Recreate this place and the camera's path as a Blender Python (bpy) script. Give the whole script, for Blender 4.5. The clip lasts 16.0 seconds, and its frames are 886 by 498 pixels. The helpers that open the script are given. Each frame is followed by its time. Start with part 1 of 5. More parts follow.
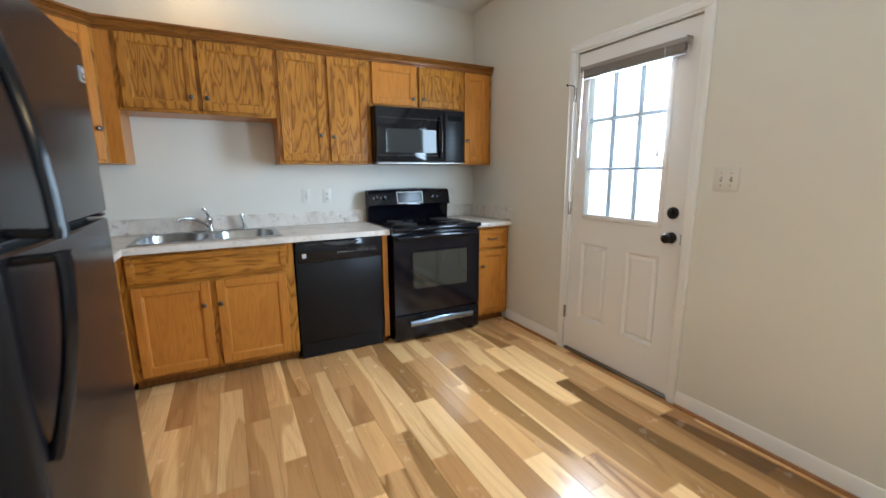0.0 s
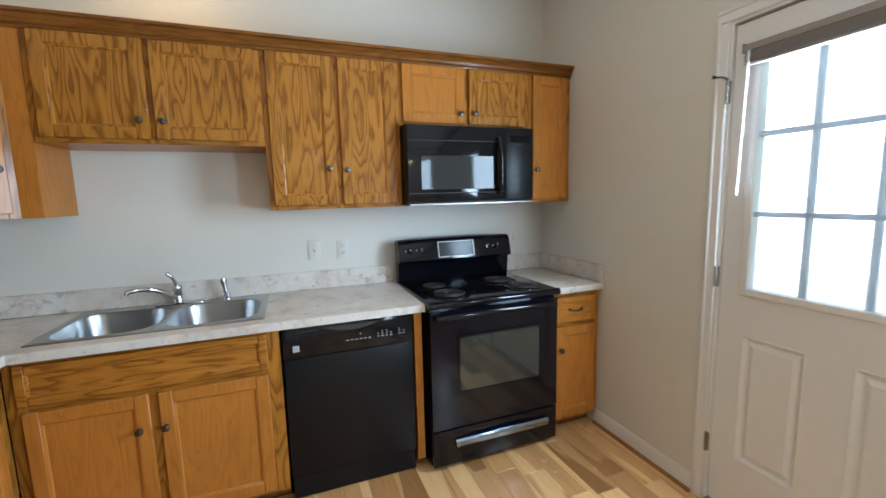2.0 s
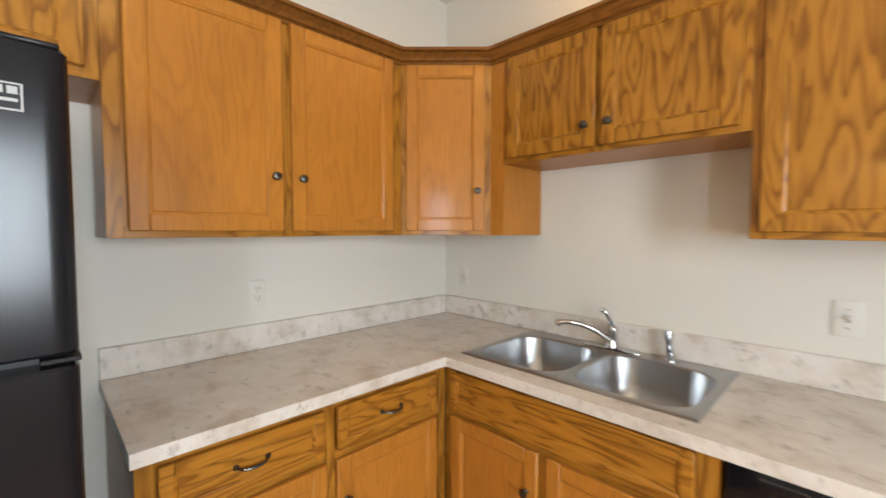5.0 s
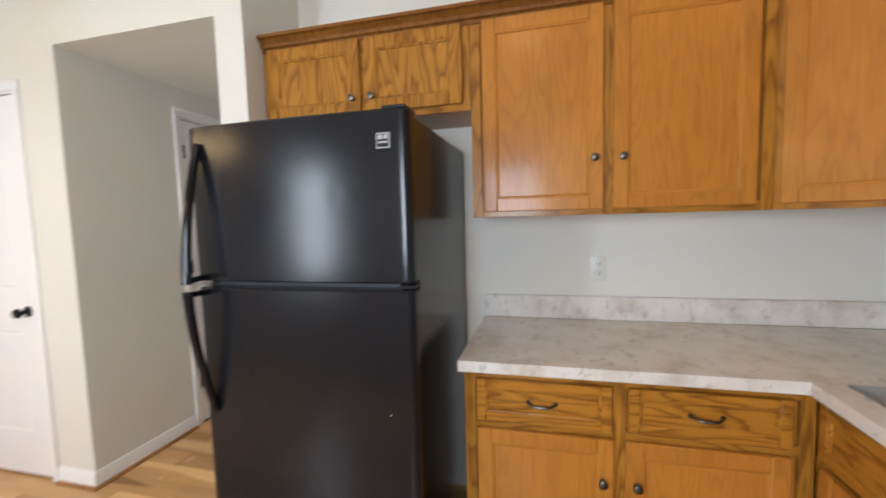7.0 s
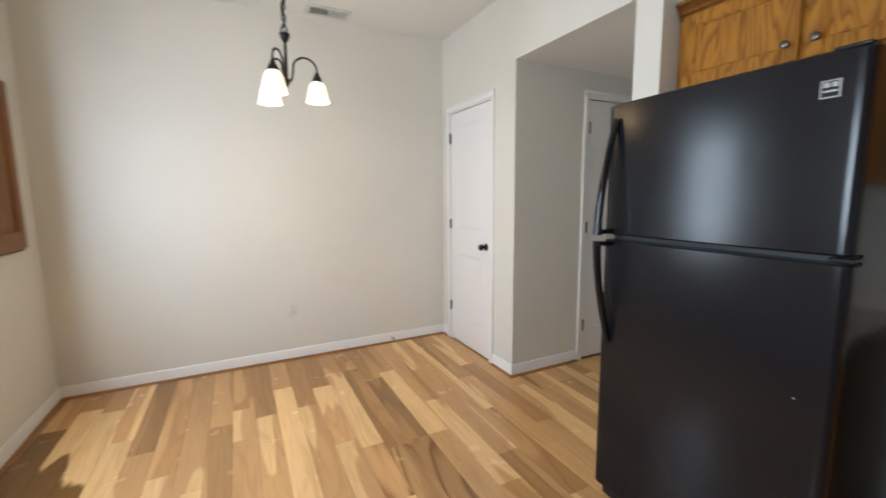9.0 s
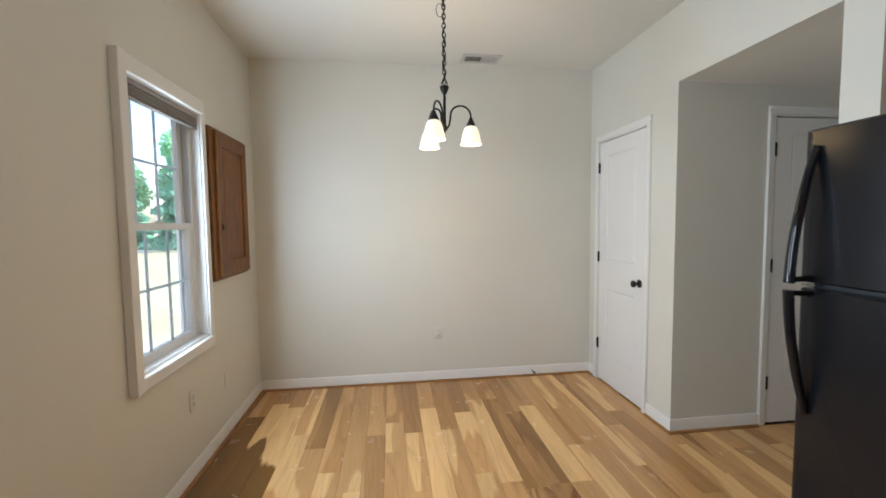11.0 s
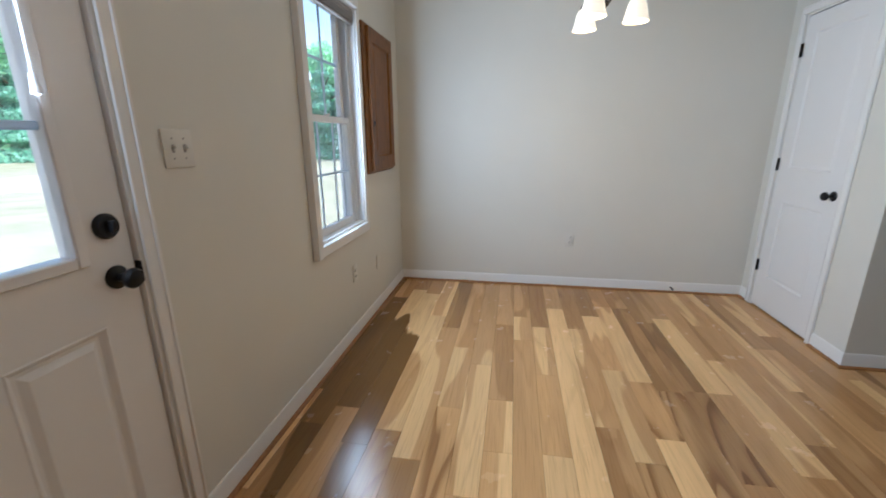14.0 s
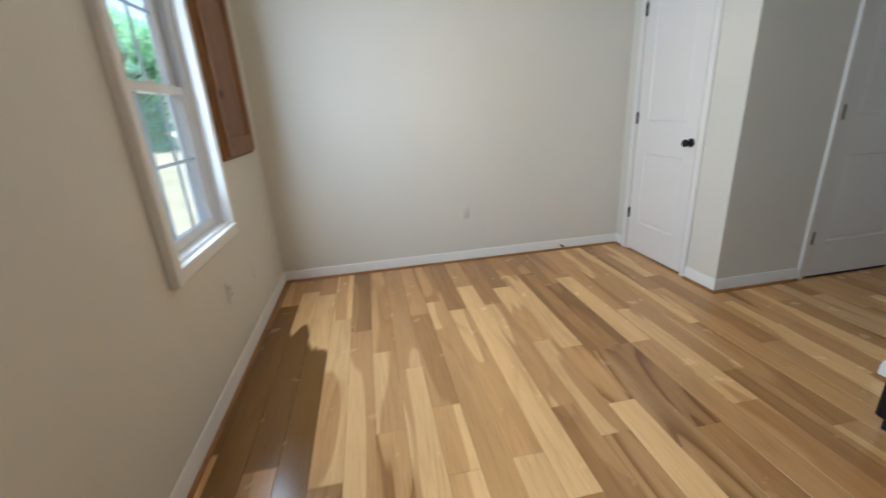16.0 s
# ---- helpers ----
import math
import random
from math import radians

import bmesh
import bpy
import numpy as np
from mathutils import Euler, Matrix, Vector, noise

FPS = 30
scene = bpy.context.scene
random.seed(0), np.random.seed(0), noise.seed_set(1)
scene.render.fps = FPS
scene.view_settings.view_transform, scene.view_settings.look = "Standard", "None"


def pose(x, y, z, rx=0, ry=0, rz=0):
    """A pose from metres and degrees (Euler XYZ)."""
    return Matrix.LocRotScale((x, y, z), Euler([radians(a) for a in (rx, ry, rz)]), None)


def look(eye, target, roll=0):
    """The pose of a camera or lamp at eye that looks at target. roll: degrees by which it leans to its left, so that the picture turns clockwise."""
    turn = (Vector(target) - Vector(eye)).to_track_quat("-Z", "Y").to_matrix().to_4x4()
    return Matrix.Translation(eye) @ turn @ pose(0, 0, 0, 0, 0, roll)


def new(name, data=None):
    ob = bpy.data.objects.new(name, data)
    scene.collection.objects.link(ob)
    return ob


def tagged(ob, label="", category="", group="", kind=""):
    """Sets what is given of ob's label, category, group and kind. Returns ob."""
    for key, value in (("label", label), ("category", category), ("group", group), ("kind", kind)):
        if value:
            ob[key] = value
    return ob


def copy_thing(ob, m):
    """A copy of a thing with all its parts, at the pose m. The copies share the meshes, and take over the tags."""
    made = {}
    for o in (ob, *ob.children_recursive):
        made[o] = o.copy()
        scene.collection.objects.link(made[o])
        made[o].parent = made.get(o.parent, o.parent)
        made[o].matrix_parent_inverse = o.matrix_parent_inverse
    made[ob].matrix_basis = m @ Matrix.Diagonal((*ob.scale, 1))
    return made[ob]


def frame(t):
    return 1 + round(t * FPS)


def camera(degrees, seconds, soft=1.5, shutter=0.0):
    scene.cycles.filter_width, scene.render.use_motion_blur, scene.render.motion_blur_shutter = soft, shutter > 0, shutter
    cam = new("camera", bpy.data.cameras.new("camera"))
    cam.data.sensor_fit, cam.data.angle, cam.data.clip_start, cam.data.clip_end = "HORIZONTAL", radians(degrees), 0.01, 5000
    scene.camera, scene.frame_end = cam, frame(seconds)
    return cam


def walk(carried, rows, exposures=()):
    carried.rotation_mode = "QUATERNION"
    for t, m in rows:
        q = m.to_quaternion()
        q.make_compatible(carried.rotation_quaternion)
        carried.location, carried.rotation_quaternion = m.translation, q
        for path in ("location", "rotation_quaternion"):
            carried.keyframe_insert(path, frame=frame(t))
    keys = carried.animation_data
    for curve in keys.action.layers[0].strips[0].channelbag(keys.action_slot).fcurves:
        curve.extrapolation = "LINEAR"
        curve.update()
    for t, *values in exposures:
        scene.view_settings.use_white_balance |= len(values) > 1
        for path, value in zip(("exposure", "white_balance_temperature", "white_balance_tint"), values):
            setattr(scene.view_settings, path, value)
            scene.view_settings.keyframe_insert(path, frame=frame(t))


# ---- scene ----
cam = camera(94.7, 16.0, soft=1.5, shutter=0.5)
PATH = [
    (0, (0.712, 0.364, 1.334), (1.622, 2.106, 0.966), -0.4),
    (0.5, (0.859, 0.585, 1.379), (1.725, 2.366, 1.094), -0.8),
    (1, (0.957, 0.843, 1.391), (1.798, 2.642, 1.158), -1.5),
    (1.5, (1.015, 1.113, 1.426), (1.817, 2.93, 1.196), -1.8),
    (2, (1.153, 1.332, 1.454), (1.85, 3.189, 1.198), -1.4),
    (2.5, (1.237, 1.525, 1.448), (1.776, 3.432, 1.177), -1.4),
    (3, (1.252, 1.718, 1.456), (1.536, 3.679, 1.186), -1.7),
    (3.5, (1.273, 1.853, 1.444), (1.182, 3.835, 1.194), -2.3),
    (3.7, (1.321, 1.854, 1.429), (1.013, 3.816, 1.192), -1.9),
    (5.8, (1.279, 2.398, 1.437), (-0.594, 3.093, 1.348), -1.1),
    (6, (1.341, 2.473, 1.448), (-0.604, 2.926, 1.338), -2.1),
    (6.5, (1.425, 2.516, 1.44), (-0.571, 2.433, 1.344), -1.6),
    (7, (1.485, 2.525, 1.412), (-0.446, 2.03, 1.253), -1.6),
    (7.5, (1.587, 2.538, 1.377), (-0.228, 1.743, 1.105), -1.6),
    (8, (1.696, 2.547, 1.369), (0.099, 1.387, 1.048), -2.3),
    (8.5, (1.734, 2.534, 1.378), (0.482, 1.001, 1.09), -1.8),
    (9, (1.718, 2.585, 1.378), (0.831, 0.812, 1.119), -0.5),
    (9.5, (1.743, 2.621, 1.367), (1.125, 0.735, 1.116), 0.3),
    (10, (1.751, 2.616, 1.374), (1.299, 0.682, 1.139), 0.0),
    (12.3, (1.809, 2.612, 1.497), (1.758, 0.613, 1.487), -0.2),
    (12.5, (1.819, 2.61, 1.475), (1.806, 0.611, 1.408), -0.0),
    (13, (1.841, 2.626, 1.405), (1.936, 0.641, 1.179), 0.2),
    (13.5, (1.845, 2.65, 1.341), (2.066, 0.699, 0.961), 0.1),
    (14, (1.871, 2.666, 1.32), (2.199, 0.765, 0.794), -0.3),
    (14.5, (1.884, 2.689, 1.314), (2.311, 0.835, 0.699), -0.9),
    (15, (2.013, 2.632, 1.309), (2.335, 0.774, 0.642), -1.7),
    (15.5, (2.159, 2.51, 1.288), (2.186, 0.631, 0.605), -2.5),
    (16, (2.114, 2.312, 1.274), (1.804, 0.445, 0.627), -3.5),
]
walk(cam, [(t, look(eye, target, roll)) for t, eye, target, roll in PATH],
     exposures=[(0.0, 2.34, 5650, 9), (2.0, 2.26, 5600, 8), (3.5, 2.38, 5950, 10), (6.0, 2.5, 7300, 18), (7.5, 2.20, 6200, 17), (8.5, 2.04, 6250, 16), (10.0, 1.72, 6250, 13),
                (12.5, 1.62, 5900, 12), (13.2, 1.53, 5750, 13), (14.5, 1.48, 5550, 12), (15.5, 1.45, 5600, 10), (16.0, 1.6, 5850, 11)])

# ---- world, sun, exposure ----
world = bpy.data.worlds.new("sky_world")
scene.world = world
world.use_nodes = True
wt = world.node_tree
sky = wt.nodes.new("ShaderNodeTexSky")
sky.sky_type = 'NISHITA'
sky.sun_disc = False
sky.sun_elevation = radians(52)
sky.sun_rotation = radians(-75)
sky.air_density = 1.2
sky.dust_density = 2.0
wt.nodes["Background"].inputs["Strength"].default_value = 0.15
wt.links.new(sky.outputs[0], wt.nodes["Background"].inputs["Color"])
sun = new("sun", bpy.data.lights.new("sun", 'SUN'))
sun.data.energy = 2.9
sun.data.angle = radians(0.5)
sun.data.color = (1.0, 0.97, 0.92)
sun.matrix_world = look((-6, -1.6, 8), (0, 0, 0))


def skylight(name, x, y, z, w, h, watts):
    """The sky's light through an opening in the east wall, just inside its glass."""
    d = bpy.data.lights.new(name, 'AREA')
    d.shape, d.size, d.size_y, d.energy, d.color = 'RECTANGLE', w, h, watts, (0.725, 0.885, 1.0)
    ob = new(name, d)
    ob.matrix_world = Matrix.Translation((x, y, z)) @ Euler((radians(90), 0, radians(90))).to_matrix().to_4x4()
    return ob


skylight("daylight_door", 2.904, 2.157, 1.49, 0.55, 0.87, 10.4)
skylight("daylight_window", 2.930, 0.306, 1.41, 0.44, 1.06, 9.0)

# ---- helpers of this scene ----
def part(name, bm, material, parent=None, label="", smooth=True):
    """Link a bmesh as one mesh object under a thing or a part."""
    bmesh.ops.recalc_face_normals(bm, faces=bm.faces[:])
    me = bpy.data.meshes.new(name)
    bm.to_mesh(me)
    bm.free()
    me.materials.append(material)
    if smooth:
        me.shade_smooth()
        me.set_sharp_from_angle(angle=radians(38))
    ob = new(name, me)
    if parent:
        ob.parent = parent
    if label:
        ob["label"] = label
    return ob


def thing(name, m, label, category, group="", kind=""):
    ob = new(name)
    ob.empty_display_size = 0.05
    ob.matrix_world = m
    return tagged(ob, label, category, group, kind)


def box(bm, x0, x1, y0, y1, z0, z1, b=0.0, seg=1):
    v = [bm.verts.new(p) for p in ((x0, y0, z0), (x1, y0, z0), (x1, y1, z0), (x0, y1, z0),
                                   (x0, y0, z1), (x1, y0, z1), (x1, y1, z1), (x0, y1, z1))]
    fs = [bm.faces.new([v[i] for i in q]) for q in ((3, 2, 1, 0), (4, 5, 6, 7), (0, 1, 5, 4), (1, 2, 6, 5), (2, 3, 7, 6), (3, 0, 4, 7))]
    if b > 0:
        es = list({e for f in fs for e in f.edges})
        bmesh.ops.bevel(bm, geom=es, offset=b, segments=seg, affect='EDGES', profile=0.5, clamp_overlap=True)
    return bm


def boxed(*args, **kw):
    return box(bmesh.new(), *args, **kw)


def slab(us, vs, keep, d0, d1, axes="xyz"):
    """A slab made of grid cells; keep(i, j) says which cells are solid. axes: the axis of u, of v and of the thickness."""
    bm = bmesh.new()
    k = ["xyz".index(a) for a in axes]
    made = {}

    def vert(i, j, d):
        if (i, j, d) not in made:
            p = [0, 0, 0]
            p[k[0]], p[k[1]], p[k[2]] = us[i], vs[j], (d0, d1)[d]
            made[i, j, d] = bm.verts.new(p)
        return made[i, j, d]

    solid = {(i, j) for i in range(len(us) - 1) for j in range(len(vs) - 1) if keep(i, j)}
    for i, j in solid:
        for d in (0, 1):
            bm.faces.new([vert(i, j, d), vert(i + 1, j, d), vert(i + 1, j + 1, d), vert(i, j + 1, d)])
        for di, dj, a, c in ((-1, 0, (0, 0), (0, 1)), (1, 0, (1, 0), (1, 1)), (0, -1, (0, 0), (1, 0)), (0, 1, (0, 1), (1, 1))):
            if (i + di, j + dj) not in solid:
                p, q = (i + a[0], j + a[1]), (i + c[0], j + c[1])
                bm.faces.new([vert(*p, 0), vert(*q, 0), vert(*q, 1), vert(*p, 1)])
    return bm


def lathe(bm, profile, m=None, seg=24):
    """Turn a profile of (radius, height) about z; m places it."""
    m = m or Matrix()
    rings = []
    for r, z in profile:
        if r < 1e-5:
            rings.append([bm.verts.new(m @ Vector((0, 0, z)))])
        else:
            rings.append([bm.verts.new(m @ Vector((r * math.cos(a), r * math.sin(a), z))) for a in (2 * math.pi * i / seg for i in range(seg))])
    for a, b in zip(rings, rings[1:]):
        for i in range(seg):
            q = [a[i % len(a)], a[(i + 1) % len(a)], b[(i + 1) % len(b)], b[i % len(b)]]
            q = list(dict.fromkeys(q))
            if len(q) > 2:
                bm.faces.new(q)
    for ring in (rings[0], rings[-1]):
        if len(ring) > 2:
            bm.faces.new(ring)
    return bm


def tube(bm, pts, ra, rb=None, seg=8, closed=False):
    """A tube along points; ra and rb are the half widths of its section (rb along the up side)."""
    pts = [Vector(p) for p in pts]
    n = len(pts)
    rings, side = [], None
    for i, p in enumerate(pts):
        a = pts[(i - 1) % n] if closed or i else p
        b = pts[(i + 1) % n] if closed or i < n - 1 else p
        t = (b - a).normalized()
        if side is None:
            side = t.cross(Vector((0, 0, 1)))
            side = side.normalized() if side.length > 0.05 else t.cross(Vector((0, 1, 0))).normalized()
        side = (side - t * side.dot(t)).normalized()
        up = side.cross(t)
        w = ra[i] if isinstance(ra, (list, tuple)) else ra
        h = w if rb is None else rb
        rings.append([bm.verts.new(p + side * w * math.cos(k) + up * h * math.sin(k)) for k in (2 * math.pi * j / seg for j in range(seg))])
    pairs = list(zip(rings, rings[1:])) + ([(rings[-1], rings[0])] if closed else [])
    for a, b in pairs:
        for j in range(seg):
            bm.faces.new([a[j], a[(j + 1) % seg], b[(j + 1) % seg], b[j]])
    if not closed:
        bm.faces.new(rings[0])
        bm.faces.new(rings[-1])
    return bm


def arc(c, r, a0, a1, n, plane="xz"):
    """Points on an arc about c, angles in degrees, in a plane of two axes."""
    out = []
    for i in range(n + 1):
        a = radians(a0 + (a1 - a0) * i / n)
        p = list(c)
        p["xyz".index(plane[0])] += r * math.cos(a)
        p["xyz".index(plane[1])] += r * math.sin(a)
        out.append(tuple(p))
    return out


def round_rect(x0, x1, y0, y1, r, n=5):
    """Points round a rectangle with rounded corners."""
    out = []
    for cx, cy, a in ((x1 - r, y1 - r, 0), (x0 + r, y1 - r, 90), (x0 + r, y0 + r, 180), (x1 - r, y0 + r, 270)):
        for i in range(n + 1):
            k = radians(a + 90 * i / n)
            out.append((cx + r * math.cos(k), cy + r * math.sin(k)))
    return out


def loft(bm, rings, cap0=True, cap1=True):
    vs = [[bm.verts.new(p) for p in ring] for ring in rings]
    for a, b in zip(vs, vs[1:]):
        for i in range(len(a)):
            bm.faces.new([a[i], a[(i + 1) % len(a)], b[(i + 1) % len(b)], b[i]])
    if cap0:
        bm.faces.new(vs[0])
    if cap1:
        bm.faces.new(vs[-1])
    return bm


# ---- materials ----
def material(name):
    m = bpy.data.materials.new(name)
    m.use_nodes = True
    nt = m.node_tree
    return m, nt, nt.nodes["Principled BSDF"]


def node(nt, kind, **settings):
    n = nt.nodes.new(kind)
    for key, value in settings.items():
        if key in n.inputs:
            n.inputs[key].default_value = value
    return n


def coords(nt, scale=(1, 1, 1), random_shift=0.0):
    tc = nt.nodes.new("ShaderNodeTexCoord")
    mp = nt.nodes.new("ShaderNodeMapping")
    mp.inputs["Scale"].default_value = scale
    src = tc.outputs["Object"]
    if random_shift:
        oi = nt.nodes.new("ShaderNodeObjectInfo")
        mul = nt.nodes.new("ShaderNodeVectorMath")
        mul.operation = 'MULTIPLY'
        comb = nt.nodes.new("ShaderNodeCombineXYZ")
        wn = nt.nodes.new("ShaderNodeTexWhiteNoise")
        wn.noise_dimensions = '1D'
        nt.links.new(oi.outputs["Random"], wn.inputs["W"])
        nt.links.new(wn.outputs["Color"], mul.inputs[0])
        mul.inputs[1].default_value = (random_shift,) * 3
        add = nt.nodes.new("ShaderNodeVectorMath")
        add.operation = 'ADD'
        nt.links.new(src, add.inputs[0])
        nt.links.new(mul.outputs[0], add.inputs[1])
        src = add.outputs[0]
    nt.links.new(src, mp.inputs["Vector"])
    return mp.outputs["Vector"]


def ramp(nt, fac, stops):
    r = nt.nodes.new("ShaderNodeValToRGB")
    e = r.color_ramp.elements
    while len(e) < len(stops):
        e.new(0.5)
    for s, (p, c) in zip(e, stops):
        s.position = p
        s.color = (*c, 1) if len(c) == 3 else c
    nt.links.new(fac, r.inputs["Fac"])
    return r.outputs["Color"]


def mixed(nt, a, b, fac, kind='MIX'):
    """Mix two colours; each may be a socket or a colour."""
    m = nt.nodes.new("ShaderNodeMix")
    m.data_type, m.blend_type = 'RGBA', kind
    for sock, v in ((m.inputs[6], a), (m.inputs[7], b), (m.inputs[0], fac)):
        if hasattr(v, "is_linked"):
            nt.links.new(v, sock)
        elif isinstance(v, (int, float)):
            sock.default_value = v
        else:
            sock.default_value = (*v, 1)
    return m.outputs[2]


def bumped(nt, bsdf, height, strength, distance=0.002):
    b = nt.nodes.new("ShaderNodeBump")
    b.inputs["Strength"].default_value = strength
    b.inputs["Distance"].default_value = distance
    nt.links.new(height, b.inputs["Height"])
    nt.links.new(b.outputs["Normal"], bsdf.inputs["Normal"])


def noise_fac(nt, vec, scale, detail=3.0, rough=0.55):
    n = node(nt, "ShaderNodeTexNoise", Scale=scale, Detail=detail, Roughness=rough)
    nt.links.new(vec, n.inputs["Vector"])
    return n.outputs["Fac"]


def painted(name, colour, rough, var=0.05, bump=0.15, scale=60, blotch=1.2):
    """Rolled paint: a fine stipple and faint wide unevenness."""
    m, nt, b = material(name)
    v = coords(nt)
    wide = noise_fac(nt, v, blotch, 3)
    dark = tuple(c * (1 - var) for c in colour)
    nt.links.new(ramp(nt, wide, [(0.3, dark), (0.7, colour)]), b.inputs["Base Color"])
    fine = noise_fac(nt, v, scale * 5, 2)
    b.inputs["Roughness"].default_value = rough
    bumped(nt, b, fine, bump, 0.0006)
    return m


def figure(nt, vec, lines, thin, detail=3.0):
    """Cathedral figure: the contour lines of a smooth, stretched noise."""
    n = node(nt, "ShaderNodeTexNoise", Scale=1.0, Detail=detail, Roughness=0.42)
    n.inputs["Distortion"].default_value = 0.25
    nt.links.new(vec, n.inputs["Vector"])
    m = nt.nodes.new("ShaderNodeMath")
    m.operation = 'MULTIPLY'
    m.inputs[1].default_value = lines
    nt.links.new(n.outputs["Fac"], m.inputs[0])
    p = nt.nodes.new("ShaderNodeMath")
    p.operation = 'FRACT'
    nt.links.new(m.outputs[0], p.inputs[0])
    return ramp(nt, p.outputs[0], [(0.0, (0.70, 0.70, 0.70)), (thin * 0.6, (1, 1, 1)), (0.46, (0.94, 0.94, 0.94)), (0.66, (0.55, 0.55, 0.55)), (0.84, (0.06, 0.06, 0.06)), (0.94, (0.0, 0.0, 0.0)), (1.0, (0.70, 0.70, 0.70))])


def oak(name, along, contrast, light=(0.455, 0.192, 0.032), dark=(0.15, 0.050, 0.007), rough=0.33, spacing=11.0):
    """Varnished oak with cathedral figure; along: the local axis of the grain."""
    m, nt, b = material(name)
    sc = {"z": (8.6, 8.6, 1.35), "x": (1.35, 8.6, 8.6), "y": (8.6, 1.35, 8.6)}[along]
    fig = figure(nt, coords(nt, sc, 2.5), spacing, 0.30)
    base = mixed(nt, tuple(d * contrast + c * (1 - contrast) for c, d in zip(light, dark)), light, fig)
    fs = {"z": (260, 260, 7), "x": (7, 260, 260), "y": (260, 7, 260)}[along]
    pores = noise_fac(nt, coords(nt, fs, 0.7), 1.0, 2)
    pm = ramp(nt, pores, [(0.30, (0.55, 0.5, 0.42)), (0.46, (1, 1, 1))])
    base = mixed(nt, base, pm, 0.30 + 0.3 * contrast, 'MULTIPLY')
    wide = noise_fac(nt, coords(nt, (1.5, 1.5, 1.5), 3.0), 1.6, 3)
    base = mixed(nt, base, ramp(nt, wide, [(0.3, (0.84, 0.80, 0.76)), (0.7, (1.08, 1.06, 1.02))]), 0.8, 'MULTIPLY')
    nt.links.new(base, b.inputs["Base Color"])
    b.inputs["Roughness"].default_value = rough
    b.inputs["Specular IOR Level"].default_value = 0.18
    b.inputs["Coat Weight"].default_value = 0.16
    b.inputs["Coat Roughness"].default_value = 0.13
    bumped(nt, b, pores, 0.12, 0.0008)
    return m


def plain(name, colour, rough, metal=0.0, bump=0.0, scale=80, smudge=0.0, spec=0.5):
    m, nt, b = material(name)
    b.inputs["Base Color"].default_value = (*colour, 1)
    b.inputs["Roughness"].default_value = rough
    b.inputs["Metallic"].default_value = metal
    b.inputs["Specular IOR Level"].default_value = spec
    v = coords(nt, (1, 1, 1), 2.0)
    if smudge:
        n = noise_fac(nt, v, 7, 4, 0.6)
        r = nt.nodes.new("ShaderNodeMapRange")
        r.inputs["From Min"].default_value, r.inputs["From Max"].default_value = 0.3, 0.7
        r.inputs["To Min"].default_value, r.inputs["To Max"].default_value = max(rough - smudge, 0.02), rough + smudge
        nt.links.new(n, r.inputs["Value"])
        nt.links.new(r.outputs[0], b.inputs["Roughness"])
    if bump:
        bumped(nt, b, noise_fac(nt, v, scale, 2), bump, 0.0006)
    return m


WALL = painted("cream_wall_paint", (0.71, 0.685, 0.615), 0.55)
CEIL = painted("white_ceiling_paint", (0.74, 0.715, 0.66), 0.8, 0.04, 0.4, 40)
TRIM = painted("white_trim_paint", (0.82, 0.80, 0.77), 0.32, 0.03, 0.05, 20)
DOORW = painted("white_door_paint", (0.80, 0.78, 0.76), 0.38, 0.03, 0.06, 20)
OAK_V = oak("oak_figured_upright", "z", 0.73, (0.43, 0.186, 0.025), spacing=13.0)
OAK_H = oak("oak_figured_level", "x", 0.72, (0.44, 0.184, 0.024), spacing=12.0)
OAK_PV = oak("oak_plain_upright", "z", 0.18, (0.49, 0.196, 0.031))
OAK_PH = oak("oak_plain_level", "x", 0.20, (0.49, 0.196, 0.031))
OAK_CROWN = oak("oak_crown", "x", 0.5, (0.24, 0.092, 0.017), (0.10, 0.033, 0.007))
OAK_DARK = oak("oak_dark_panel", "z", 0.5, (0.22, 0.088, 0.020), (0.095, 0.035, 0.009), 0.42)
SHOE = oak("stained_shoe_moulding", "x", 0.4, (0.34, 0.16, 0.06), (0.16, 0.07, 0.02), 0.35)
BLACK = plain("black_appliance_enamel", (0.006, 0.006, 0.008), 0.10, smudge=0.03, spec=0.34)
BLACK_GLOSS = plain("black_stove_enamel", (0.004, 0.004, 0.007), 0.11, smudge=0.03, spec=0.40)
BLACK_TEX = plain("black_textured_steel", (0.010, 0.010, 0.012), 0.205, bump=0.03, scale=420, smudge=0.02, spec=0.28)
BLACK_MATT = plain("black_matt_plastic", (0.007, 0.007, 0.008), 0.34, bump=0.05, scale=300, spec=0.24)
DARK_GLASS = plain("dark_glass", (0.006, 0.007, 0.007), 0.04, spec=0.18)
DISPLAY = plain("glossy_clock_glass", (0.02, 0.022, 0.024), 0.14, spec=0.18)
MESH_GLASS = plain("grey_mesh_glass", (0.036, 0.037, 0.036), 0.05, spec=0.22)
OVEN_GLASS = plain("oven_window_glass", (0.03, 0.032, 0.026), 0.05, spec=1.0)
DRAWER_BAR = plain("polished_dark_steel", (0.36, 0.44, 0.58), 0.18, 1.0)
CHROME = plain("chrome", (0.58, 0.59, 0.61), 0.10, 1.0, smudge=0.04)
PEWTER = plain("dull_pewter", (0.12, 0.108, 0.095), 0.36, 1.0, bump=0.05)
BRONZE = plain("oil_rubbed_bronze", (0.008, 0.007, 0.007), 0.34, 0.0, bump=0.05, spec=0.27)
